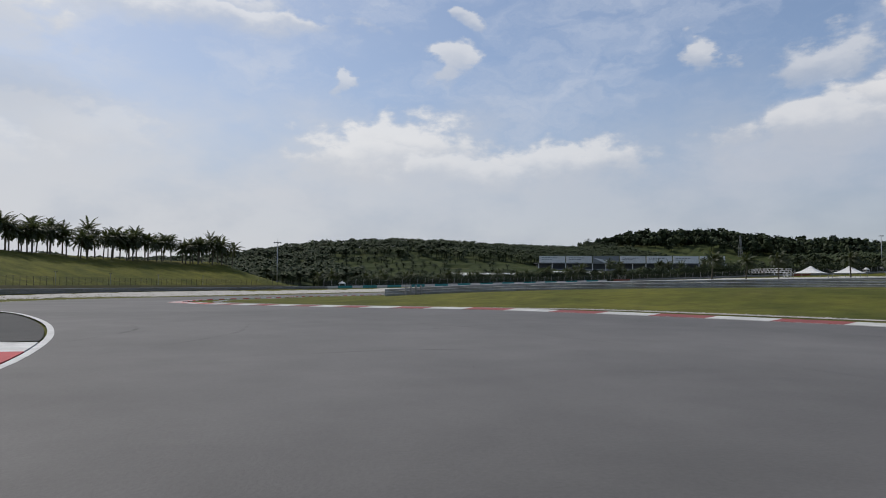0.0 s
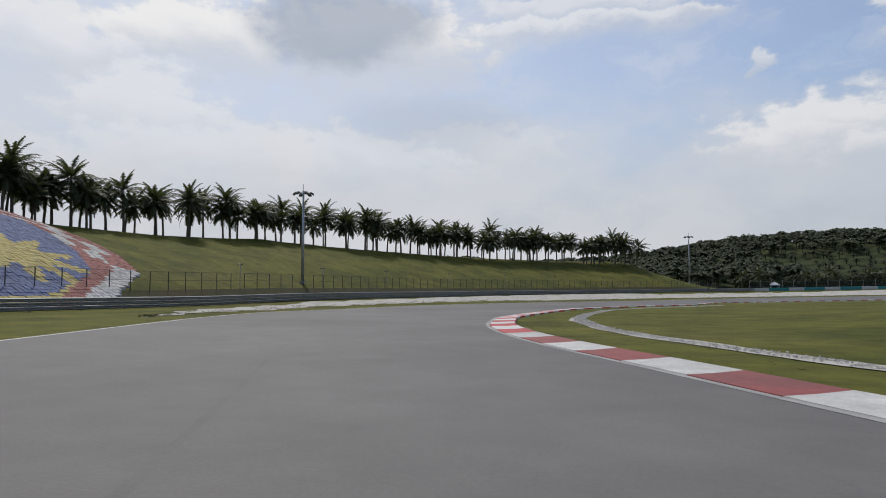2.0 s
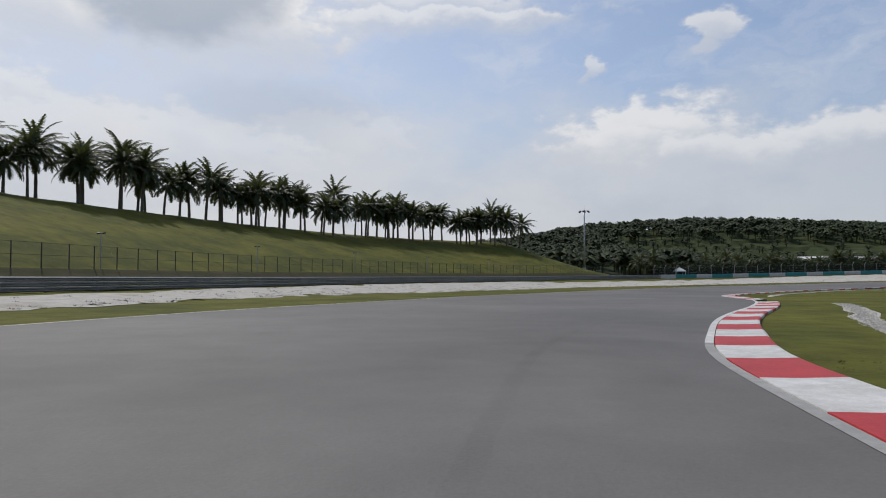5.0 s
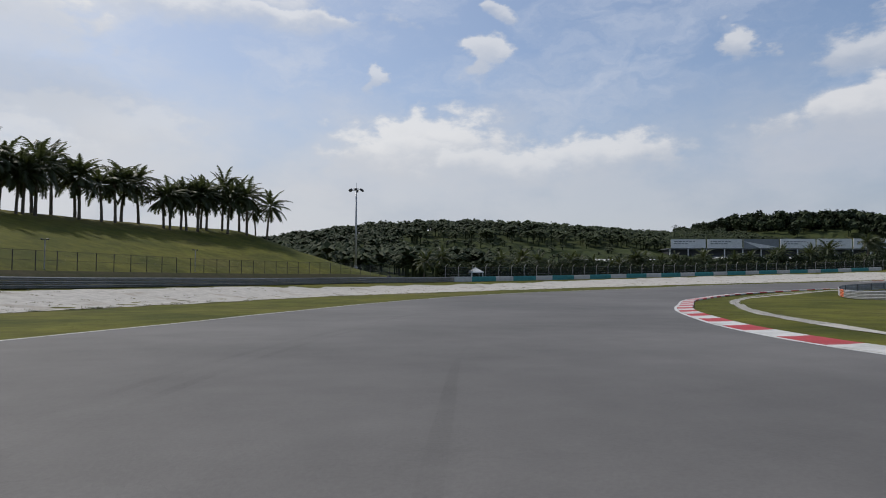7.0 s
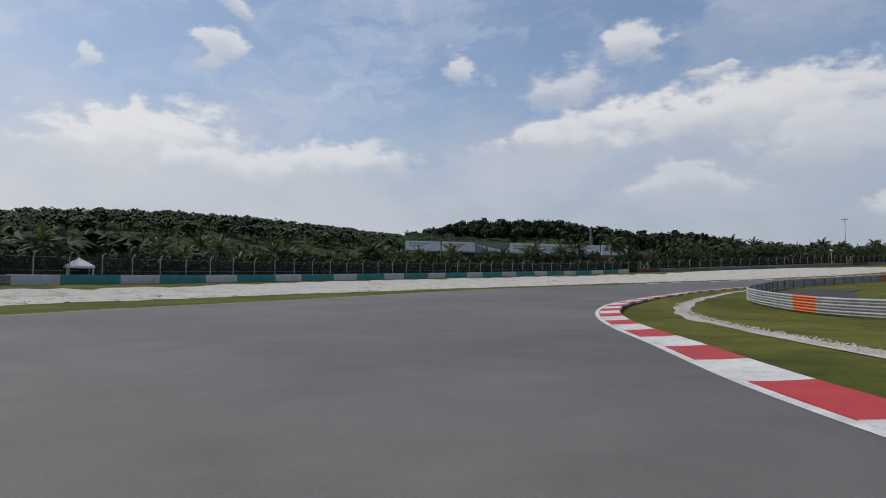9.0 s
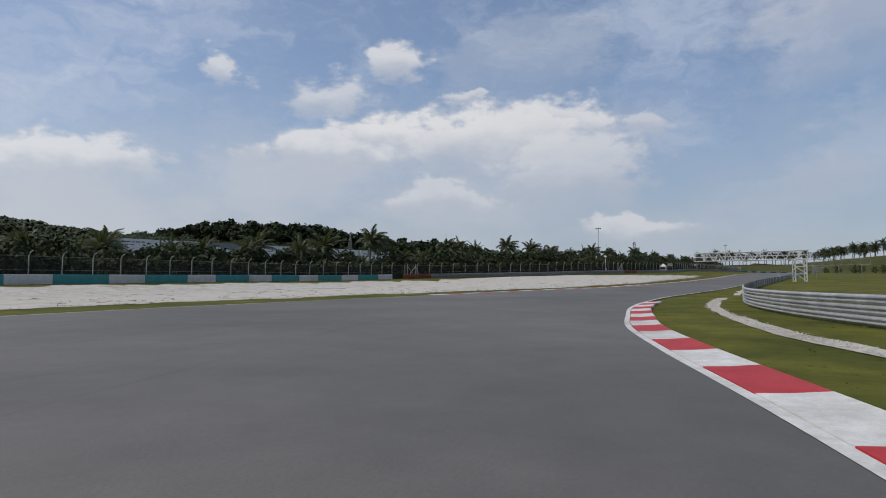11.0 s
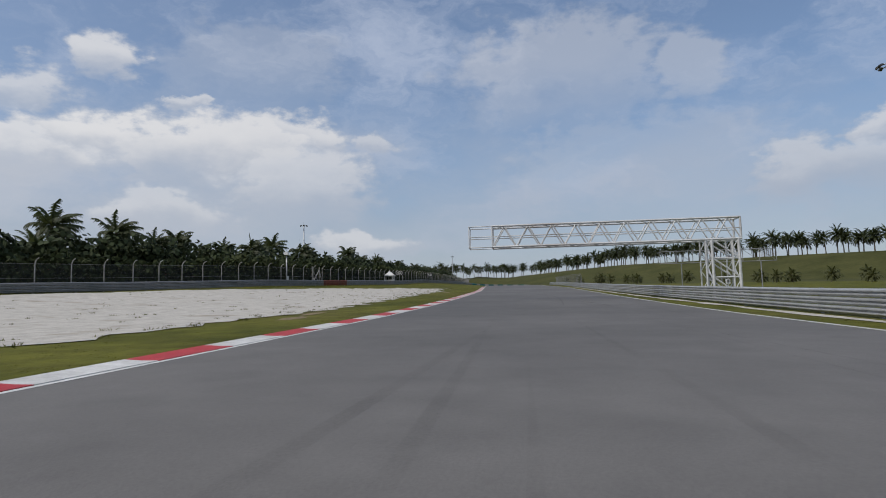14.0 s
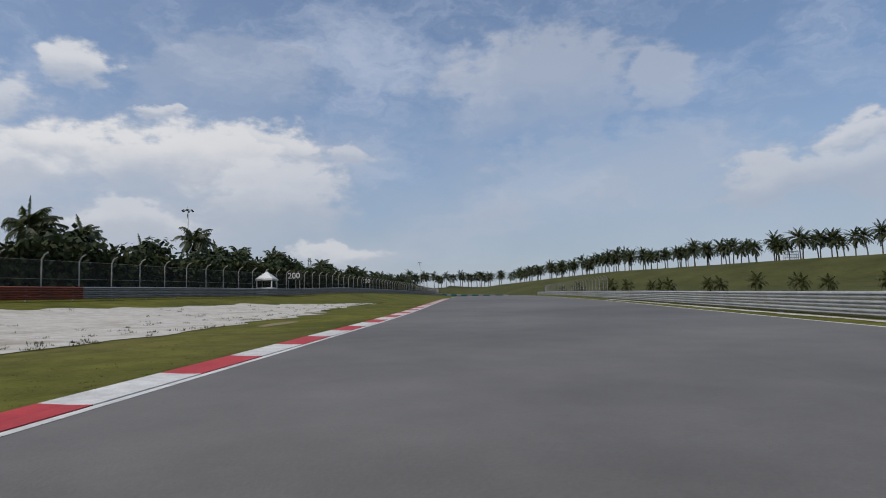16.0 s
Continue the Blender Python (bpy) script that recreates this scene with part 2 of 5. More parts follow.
def thing(name, label, category, group="", kind="", at=None):
    ob = tagged(new(name), label, category, group, kind)
    if at is not None:
        ob.matrix_basis = at
    return ob


class Shape:
    """Collects vertices and faces for one mesh."""

    def __init__(self):
        self.v, self.f = [], []

    def add(self, verts, faces):
        n = len(self.v)
        self.v += [tuple(p) for p in verts]
        self.f += [tuple(n + i for i in q) for q in faces]

    def box(self, x0, y0, z0, x1, y1, z1, m=None):
        c = [Vector(p) for p in ((x0, y0, z0), (x1, y0, z0), (x1, y1, z0), (x0, y1, z0), (x0, y0, z1), (x1, y0, z1), (x1, y1, z1), (x0, y1, z1))]
        self.add([m @ p for p in c] if m else c, [(0, 3, 2, 1), (4, 5, 6, 7), (0, 1, 5, 4), (1, 2, 6, 5), (2, 3, 7, 6), (3, 0, 4, 7)])

    def tube(self, a, b, r0, r1=None, n=8, caps=True):
        a, b = Vector(a), Vector(b)
        r1 = r0 if r1 is None else r1
        turn = (b - a).to_track_quat("Z", "Y").to_matrix()
        ring = [turn @ Vector((math.cos(k * 2 * math.pi / n), math.sin(k * 2 * math.pi / n), 0)) for k in range(n)]
        faces = [(k, (k + 1) % n, n + (k + 1) % n, n + k) for k in range(n)]
        if caps:
            faces += [tuple(range(n - 1, -1, -1)), tuple(range(n, 2 * n))]
        self.add([a + r0 * p for p in ring] + [b + r1 * p for p in ring], faces)

    def mesh(self, name, mt, smooth=False):
        return mesh_from(name, self.v, self.f, mt, smooth)


def course(points, step=1.0):
    """A smooth line through the points, in even steps."""
    p = np.array(points, float)
    p = np.vstack([2 * p[0] - p[1], p, 2 * p[-1] - p[-2]])
    out = []
    for i in range(1, len(p) - 2):
        a, b, c, d = p[i - 1:i + 3]
        t = np.linspace(0, 1, 24, endpoint=False)[:, None]
        out.append(0.5 * (2 * b + (c - a) * t + (2 * a - 5 * b + 4 * c - d) * t**2 + (3 * b - a - 3 * c + d) * t**3))
    line = np.vstack(out + [p[-2:-1]])
    run = np.r_[0, np.cumsum(np.hypot(*np.diff(line, axis=0).T))]
    s = np.linspace(0, run[-1], max(2, int(round(run[-1] / step)) + 1))
    return np.stack([np.interp(s, run, line[:, k]) for k in range(line.shape[1])], 1)


def normals(line):
    """Unit normals to the left of a line's way."""
    d = np.gradient(line, axis=0)
    d /= np.hypot(d[:, 0], d[:, 1])[:, None]
    return np.stack([-d[:, 1], d[:, 0]], 1)


def lengths(line):
    return np.r_[0, np.cumsum(np.hypot(*np.diff(line, axis=0).T))]


def nearest(line, x, y):
    """For points: the distance to a line, positive to its left, and the length along it."""
    run, px, py = lengths(line), np.ravel(x), np.ravel(y)
    ax, ay = line[:-1, 0], line[:-1, 1]
    dx, dy = np.diff(line[:, 0]), np.diff(line[:, 1])
    n2 = dx * dx + dy * dy
    away, along = np.empty(px.shape), np.empty(px.shape)
    for i in range(0, len(px), 4000):
        qx, qy = px[i:i + 4000, None] - ax, py[i:i + 4000, None] - ay
        t = np.clip((qx * dx + qy * dy) / n2, 0, 1)
        far = np.hypot(qx - t * dx, qy - t * dy)
        k = far.argmin(1)
        j = np.arange(len(k))
        away[i:i + 4000] = far[j, k] * np.where(dx[k] * qy[j, k] - dy[k] * qx[j, k] < 0, -1, 1)
        along[i:i + 4000] = run[k] + t[j, k] * np.sqrt(n2[k])
    return away.reshape(np.shape(x)), along.reshape(np.shape(x))


# ---------------------------------------------------------------- the plan
def joined(*stretches):
    """One line out of stretches that begin where the last one ended."""
    return np.vstack([part[:-1] for part in stretches[:-1]] + [stretches[-1]])


INNER = joined(
    course([(13.5, -21.7), (16.2, -17.5), (18.6, -13.1), (20.2, -8.4), (21.2, -3.5), (21.1, 1.5), (20.4, 6.5), (19.0, 11.3), (17.1, 15.9), (14.8, 20.3), (11.9, 24.4), (8.7, 28.3), (6.1, 32.5), (3.7, 36.8), (1.2, 41.2), (-0.9, 45.7), (-2.5, 50.5), (-3.5, 55.3), (-4.4, 60.3), (-4.7, 65.3), (-4.8, 70.3), (-4.8, 75.3), (-4.4, 80.2), (-3.7, 85.1), (-2.2, 89.8), (-0.5, 94.4), (1.6, 99.1), (3.9, 103.7), (6.0, 108.2), (7.9, 112.7), (9.5, 117.4)], 1.0),
    course([(9.5, 117.4), (10.5, 123.4), (11.7, 129.2), (13.9, 134.8), (16.7, 140.1), (19.7, 145.3), (23.0, 150.3), (26.6, 155.1), (30.2, 160.0), (33.9, 164.6), (38.2, 168.9), (42.4, 173.1), (46.9, 177.1), (51.7, 180.7), (56.8, 183.9), (62.2, 186.5), (67.7, 188.9), (73.3, 191.0), (78.9, 193.2), (84.5, 195.2), (90.3, 196.7), (96.2, 198.1), (102.1, 199.1), (108.1, 199.7), (114.0, 200.1), (120.0, 200.1)], 1.0),
    course([(120.0, 200.1), (140.0, 199.9), (160.0, 200.1), (180.0, 200.4), (200.0, 200.1), (220.0, 199.6), (240.0, 199.2)], 1.0),
    course([(240.0, 199.2), (285.4, 198.4), (330.9, 198.7), (376.3, 199.6), (421.7, 200.4), (467.1, 199.7), (512.4, 197.4), (556.9, 188.7), (590.9, 160.8)], 1.0),
)
OUTER = joined(
    course([(-29.4, -19.0), (-25.1, -16.3), (-20.9, -13.6), (-16.7, -10.9), (-12.4, -8.3), (-8.3, -5.5), (-4.9, -1.9), (-2.4, 2.4), (-1.5, 7.3), (-1.9, 12.3), (-3.0, 17.2), (-4.6, 21.9), (-6.6, 26.5), (-8.8, 31.0), (-10.9, 35.5), (-12.8, 40.1), (-14.7, 44.8), (-16.5, 49.4), (-18.3, 54.1), (-19.9, 58.8), (-21.1, 63.7), (-21.7, 68.6), (-21.9, 73.6), (-21.7, 78.6), (-21.1, 83.6), (-20.3, 88.5), (-19.3, 93.4), (-18.1, 98.3), (-16.7, 103.1), (-15.2, 107.8), (-13.6, 112.6)], 1.0),
    course([(-13.6, 112.6), (-11.5, 118.7), (-9.4, 124.7), (-7.2, 130.8), (-4.8, 136.7), (-2.2, 142.6), (0.1, 148.6), (2.9, 154.4), (5.7, 160.2), (8.8, 165.8), (12.0, 171.4), (15.5, 176.8), (19.5, 181.8), (23.7, 186.7), (28.2, 191.2), (33.1, 195.4), (38.5, 198.9), (44.2, 201.9), (50.0, 204.7), (55.8, 207.4), (61.7, 209.9), (67.7, 212.3), (73.8, 214.4), (80.0, 216.2), (86.2, 217.6), (92.6, 218.5), (99.0, 218.9), (105.4, 218.9), (111.9, 218.8)], 1.0),
    course([(111.9, 218.8), (131.8, 217.5), (151.7, 215.7), (171.7, 214.6), (191.7, 213.9), (211.7, 213.8)], 1.0),
    course([(211.7, 213.8), (257.4, 214.2), (303.0, 215.9), (348.6, 217.7), (394.3, 219.3), (439.9, 220.3), (485.6, 219.9), (531.2, 217.2), (576.1, 209.3), (615.0, 186.0)], 1.0),
)
WALL = course([(-35, 20), (-35, 40), (-35, 60), (-35, 76), (-34.3, 95), (-32, 115), (-28.5, 135), (-22.5, 155), (-15, 174), (-5.5, 192), (5.5, 207), (18.5, 219), (27, 225), (32, 228.4)], 2.0)
BLOCKS = course([(32, 228.4), (37, 231.3), (52, 238.3), (70, 244.8), (95, 251.3), (120, 256), (145, 259), (170, 260.4)], 2.0)
RAIL_FAR = course([(170, 260.4), (186, 256.8), (204, 250.5), (224, 245), (250, 240.2), (282, 236.6), (310, 234.6), (345, 233.2), (390, 232.3), (440, 232), (500, 233.5), (560, 236), (600, 238)], 2.0)
BARRIERS = np.vstack([WALL, BLOCKS[1:], RAIL_FAR[1:]])
RAIL_IN = joined(
    course([(55.7, 150.0), (56.4, 159.0), (58.1, 167.8), (62.2, 175.7), (68.8, 181.8), (77.1, 185.2), (85.5, 188.3), (94.0, 191.5), (102.7, 193.6), (111.6, 194.6), (120.6, 195.4)], 2.0),
    course([(120.6, 195.4), (156.0, 197.2), (191.4, 197.3), (226.8, 196.8), (262.3, 196.1), (297.7, 195.4), (333.1, 194.7), (368.5, 194.4), (403.9, 194.2), (439.4, 193.5), (474.7, 191.2), (510.0, 188.0)], 2.0),
)
RAIL_FIELD = course([(18.5, 74), (22.5, 72), (28, 69), (36, 63.5), (44, 54), (52, 44), (58, 30), (64, 10)], 2.0)
CREST = course([(330, -170), (420, -60), (512, 41), (599, 95), (680, 146), (745, 178), (782, 205), (791, 235), (790, 268), (786, 300)], 8.0)


def slope(s):
    s = np.minimum(s, 640.0)
    return 0.0215 * 15 * np.logaddexp(0, (s - 118) / 15) + 0.009 * 20 * np.logaddexp(0, (s - 300) / 20)


def step(v, lo, hi):
    t = np.clip((v - lo) / (hi - lo), 0, 1)
    return t * t * (3 - 2 * t)


DIP_Y = [-40.0, 0.0, 25.0, 50.0, 75.0, 100.0, 125.0, 150.0, 175.0, 200.0, 215.0]
DIP_AT_Y = [1.34, 1.38, 1.38, 0.91, 0.31, -0.0, -0.37, -0.79, -1.04, -1.09, -1.02]
DIP_X = [90.0, 120.0, 150.0, 180.0, 210.0, 240.0, 280.0, 340.0, 420.0]
DIP_AT_X = [-1.26, -1.06, -0.91, -0.63, -0.26, 0.13, 0.56, 1.0, 1.41]
RUN_OFF = [0, 30, 50, 70, 90, 110, 130, 150, 170, 190, 210, 230, 250, 270, 290, 310, 330, 350, 370, 390, 410, 430, 450, 470, 490, 510, 530, 550, 570, 700, 830]
RUN_OFF_LIFT = [-0.6, -0.08, 0.12, 0.41, 0.54, 0.66, 0.9, 1.02, 1.01, 0.97, 0.97, 0.95, 0.91, 0.9, 1.0, 1.05, 1.07, 0.99, 0.79, 0.56, 0.44, 0.27, 0.19, 0.17, 0.26, 0.36, 0.74, 0.69, 0.64, 0.0, 0.0]


def base(x, y):
    """The lie of the track: it falls to the second bend and climbs away from it; the run-off rises to the barriers."""
    x, y = np.asarray(x, float), np.asarray(y, float)
    rise = np.interp(x, [145, 180, 215, 240, 270, 400], [0.0, 0.5, 0.95, 1.55, 1.8, 1.9]) * step(y, 221, 251)
    dip = np.interp(y, DIP_Y, DIP_AT_Y) * np.clip((130 - x) / 60, 0, 1) + np.interp(x, DIP_X, DIP_AT_X) * np.clip((x - 70) / 60, 0, 1)
    d, along = nearest(BARRIERS, x, y)
    lift = np.interp(along, RUN_OFF, RUN_OFF_LIFT) * step(d, -10, -1)
    return slope(0.93 * x + 0.366 * y) + rise + (dip + lift) * (1 - step(d, 12, 70) * step(y, 215, 260))


def ridge(x, y, points, heights, width):
    line = np.array(points, float)
    d, along = nearest(line, x, y)
    return np.interp(along, lengths(line), heights) * np.clip(1 - (d / (2.1 * width)) ** 2, 0, 1) ** 3


def hill_share(d, along):
    """The spectators' bank outside the first bend: its height by the distance from the rail and the way along it."""
    whole = lengths(WALL)[-1]
    crest = np.interp(along, [0, 40, 50, 62, 78, 100, 150, 185, whole], [13.5, 13.0, 12.0, 9.2, 8.9, 10.0, 9.3, 9.0, 9.4])
    up = 1.9 * step(d, 1, 6)
    up = up + (crest - 1.65) * np.clip((d - 6) / 25, 0, 1) ** 0.9
    up = up - 6 * step(d, 38, 80)
    return up


def height(x, y):
    x, y = np.asarray(x, float), np.asarray(y, float)
    z = base(x, y)
    d, along = nearest(WALL, x, y)
    bank = hill_share(d, along) * (d > -6)
    # the bank's end falls off to the far side
    over = (x - 20) * 0.76 + (y - 217.5) * 0.65
    bank = bank * (1 - step(over, -7, 21))
    z = z + np.maximum(bank, 0) * step(y, -120, 10)
    z = z - 0.5 * np.exp(-(((x - 64) / 13) ** 2 + ((y - 170) / 11) ** 2))
    z = z + ridge(x, y, [(-260, 330), (-80, 440), (-12, 480), (60, 520), (120, 542), (170, 560), (240, 597), (330, 640), (420, 650)], [3, 8.5, 13, 25, 28, 27, 23, 22, 20], 105)
    z = z + ridge(x, y, [(440, 728), (500, 660), (540, 612), (570, 572), (625, 500), (665, 430)], [14, 18, 26, 21, 16, 4], 66)
    # the infield beside the first bend lies higher than the track
    z = z + 1.2 * np.exp(-(((x - 48) / 34) ** 4 + ((y - 48) / 36) ** 4)) * step(-nearest(INNER, x, y)[0], 6, 20)
    # the paddock stands on a low rise in the infield
    z = z + 3.1 * np.exp(-(((x - 132) / 42) ** 4 + ((y - 102) / 27) ** 4))
    # the hill behind the next bend
    d, along = nearest(CREST, x, y)
    side = np.where(d > 0, 1 - step(d, 4, 85), 1 - 0.8 * step(-d, 10, 120))
    z = z + 14 * side
    return z


def height1(x, y):
    return float(height(np.array([x]), np.array([y]))[0])


def ground_z(line):
    return base(line[:, 0], line[:, 1])


# ---------------------------------------------------------------- ground
def make_ground():
    far = [150, 185, 230, 290, 370, 470, 600, 800, 1100, 1600, 2400, 3500, 4800]
    xs = np.r_[[-v for v in far[::-1]], np.arange(-125, 440, 2.5), np.arange(445, 760, 10), [800, 900, 1050, 1300, 1700, 2400, 3400, 4800]]
    ys = np.r_[[-v for v in far[::-1]], np.arange(-110, -40, 10), np.arange(-40, 300, 2.5), np.arange(305, 720, 12), [760, 850, 1000, 1300, 1800, 2600, 3600, 4800]]
    X, Y = np.meshgrid(xs, ys)
    Z = height(X.ravel(), Y.ravel()) - 0.06
    nx, ny = len(xs), len(ys)
    idx = np.arange(nx * ny).reshape(ny, nx)
    quads = np.stack([idx[:-1, :-1], idx[:-1, 1:], idx[1:, 1:], idx[1:, :-1]], -1).reshape(-1, 4)
    me = mesh_from("ground", np.stack([X.ravel(), Y.ravel(), Z], 1).tolist(), quads.tolist(), [GRASS, GRASS_DARK], True)
    cx, cy = X.ravel()[quads].mean(1), Y.ravel()[quads].mean(1)
    d, _ = nearest(CREST, cx, cy)
    # faces that take the darker, duller grass: the far hill and outlying ground
    rough = ((cx > 240) & (cy < 182) & (d > -140) & (d < 190)) | (cy > 330) | ((cx > 560) & (d > -140))
    me.polygons.foreach_set("material_index", rough.astype(int).tolist())
    tagged(part("ground", me), "mown olive-green grass, dry and worn in places, rolling to wooded hills", "grass", kind="structure")


make_ground()


def band(left, right, lift, across=2, z_of=None):
    """A sheet between two lines of as many points, laid on the ground."""
    s = Shape()
    n = len(left)
    for k in range(across + 1):
        p = left + (right - left) * k / across
        s.v += [(x, y, z + lift) for (x, y), z in zip(p, (z_of or ground_z)(p))]
    for k in range(across):
        s.f += [(k * n + i, (k + 1) * n + i, (k + 1) * n + i + 1, k * n + i + 1) for i in range(n - 1)]
    return s


def resampled(line, n):
    run = lengths(line)
    s = np.linspace(0, run[-1], n)
    return np.stack([np.interp(s, run, line[:, k]) for k in range(2)], 1)


def matched(left, right, n):
    """Both lines cut into n points; the right one takes the points nearest to those of the left."""
    a = resampled(left, n)
    _, along = nearest(right, a[:, 0], a[:, 1])
    along = np.maximum.accumulate(along)
    run = lengths(right)
    return a, np.stack([np.interp(along, run, right[:, k]) for k in range(2)], 1)


out_pts, in_pts = matched(OUTER, INNER, 640)
road = tagged(part("road", band(out_pts, in_pts, 0.0, 10).mesh("road", ASPHALT, True)), "wide grey asphalt racing track with faint tyre marks", "road", kind="structure")


def stretch(line, a, b):
    """The part of a line between two points near it."""
    (_, s) = nearest(line, np.array([a[0], b[0]], float), np.array([a[1], b[1]], float))
    run = lengths(line)
    inside = (run >= s[0]) & (run <= s[1])
    return line[inside]


def edge_line(line, side, width, name, inside, mt=None, label="worn white painted line along the track's edge"):
    n = normals(line) * side
    me = band(line + n * (width - inside), line - n * inside, 0.005, 1).mesh(name, mt or WHITE_PAINT)
    tagged(part(name, me), label, "line", kind="structure")


CONCRETE = material("kerb_concrete", (0.30, 0.295, 0.28), (0.40, 0.39, 0.37), 1.2, 0.8, 0.003, 24.0, (0.24, 0.23, 0.21), mid=4.0)
edge_line(INNER[5:118], -1, 0.16, "edge_line", 0.0, CONCRETE, "pale grey concrete lip along the kerb")
edge_line(INNER[117:], -1, 0.16, "edge_line", 0.0)
edge_line(OUTER[5:], 1, 0.14, "edge_line", 0.14)


RED_WORN = material("worn_red_paint", (0.23, 0.045, 0.041), (0.32, 0.062, 0.055), 0.9, 0.7, 0.004, 22.0, (0.17, 0.06, 0.055))
WHITE_WORN = material("worn_white_paint", (0.50, 0.49, 0.46), (0.66, 0.65, 0.62), 0.8, 0.7, 0.004, 22.0, (0.34, 0.33, 0.31))


def kerb(line, side, width, first, block, name, rise=0.05, start=0, worn_to=0):
    """Red and white blocks along a line; side is 1 where they lie to its left. first: where a block begins. worn_to: the length along the line up to which the paint is worn."""
    kerb_thing = thing(name, "low concrete kerb with worn red and white painted blocks", "kerb", kind="structure")
    _, s0 = nearest(line, np.array([first[0]]), np.array([first[1]]))
    run, nrm = lengths(line), normals(line) * side
    k0 = int(math.ceil(-s0[0] / block))
    k1 = int(math.floor((run[-1] - s0[0]) / block))
    for k in range(k0, k1):
        s = Shape()
        u = np.linspace(s0[0] + k * block, s0[0] + (k + 1) * block, 4)
        p = np.stack([np.interp(u, run, line[:, j]) for j in range(2)], 1)
        q = np.stack([np.interp(u, run, nrm[:, j]) for j in range(2)], 1)
        rows = [(0.02, -0.03), (0.03, 0.012), (0.45 * width, 0.4 * rise), (width - 0.05, rise), (width, rise - 0.02), (width + 0.01, -0.08)]
        for off, up in rows:
            w = p + q * (off + (0.15 if side < 0 else 0.0))
            s.v += [(x, y, z + up) for (x, y), z in zip(w, ground_z(p))]
        for r in range(len(rows) - 1):
            for i in range(3):
                face = (r * 4 + i, r * 4 + i + 1, (r + 1) * 4 + i + 1, (r + 1) * 4 + i)
                s.f.append(face if side < 0 else face[::-1])
        part("kerb_block", s.mesh("kerb_block", ((WHITE_WORN, RED_WORN) if u[0] < worn_to else (WHITE_PAINT, RED_PAINT))[(k + start) % 2]), kerb_thing)
    return kerb_thing


kerb(INNER[27:149], -1, 1.08, (-4.55, 61.5), 2.1, "kerb", start=1, worn_to=46)
kerb(stretch(INNER, (9.5, 117), (108, 199.7)), -1, 0.86, (33.1, 163.7), 2.28, "kerb", start=1)
kerb(stretch(OUTER, (112, 218.8), (345, 217.6)), 1, 0.75, (181.9, 214.3), 2.76, "kerb", 0.04, start=1)
kerb(OUTER[28:47], 1, 1.0, (-1.6, 9), 1.8, "kerb", start=1)


def gravel_sheet(near, far, name, label, lift=-0.035, ragged=0.75):
    a, b = near.copy(), far.copy()
    rnd = random.Random(7)
    for line in (a, b):
        n = normals(line)
        wob = np.array([rnd.gauss(0, ragged) for _ in line])
        wob = np.convolve(wob, [0.25, 0.5, 0.25], "same")
        line += n * wob[:, None]
    tagged(part(name, band(a, b, lift, 12, lambda p: height(p[:, 0], p[:, 1])).mesh(name, GRAVEL, True)), label, "gravel", kind="structure")


near = OUTER[90:524]
nn = normals(near)
u = lengths(near)
off = np.interp(u, [0, 12, 30, 50, 70, 100, 130, 160, 190, 215, 235, 260, 300, 345, 380, u[-1]], [3.4, 3.5, 6.0, 9.0, 12.5, 13.4, 12.3, 10.5, 8.0, 6.5, 6.8, 6.5, 5.6, 6.4, 7.2, 7.6]) + 0.3 * np.sin(u / 9)
near_edge = near + nn * off[:, None]
wide = np.interp(u, [0, 12, 20, 36, 60, 110, 160, 190, 235, 275, 310, 336, 360, 405, u[-1]], [0.4, 3.4, 4.4, 5.2, 6.0, 9.2, 13.0, 18.0, 25.0, 34.5, 34.0, 30.0, 19.0, 8.6, 0.5])
# the far side stops short of the rail and the blocks
limit = BARRIERS
for _ in range(6):
    far_edge = near_edge + nn * wide[:, None]
    past, _s = nearest(limit, far_edge[:, 0], far_edge[:, 1])
    wide = np.maximum(wide - np.maximum(past + 1.2, 0), 0.3)
far_edge = near_edge + nn * wide[:, None]
gravel_sheet(near_edge, far_edge, "gravel_trap", "pale raked gravel trap with sparse weeds and ragged edges")


# ---------------------------------------------------------------- rails, fences
def beam_profile():
    """A corrugated guard-rail beam, 0.31 m high: offset from the post and height."""
    return [(0.0, 0.0), (0.02, 0.01), (0.085, 0.07), (0.085, 0.10), (0.01, 0.14), (0.01, 0.17), (0.085, 0.21), (0.085, 0.25), (0.02, 0.298), (0.0, 0.31)]


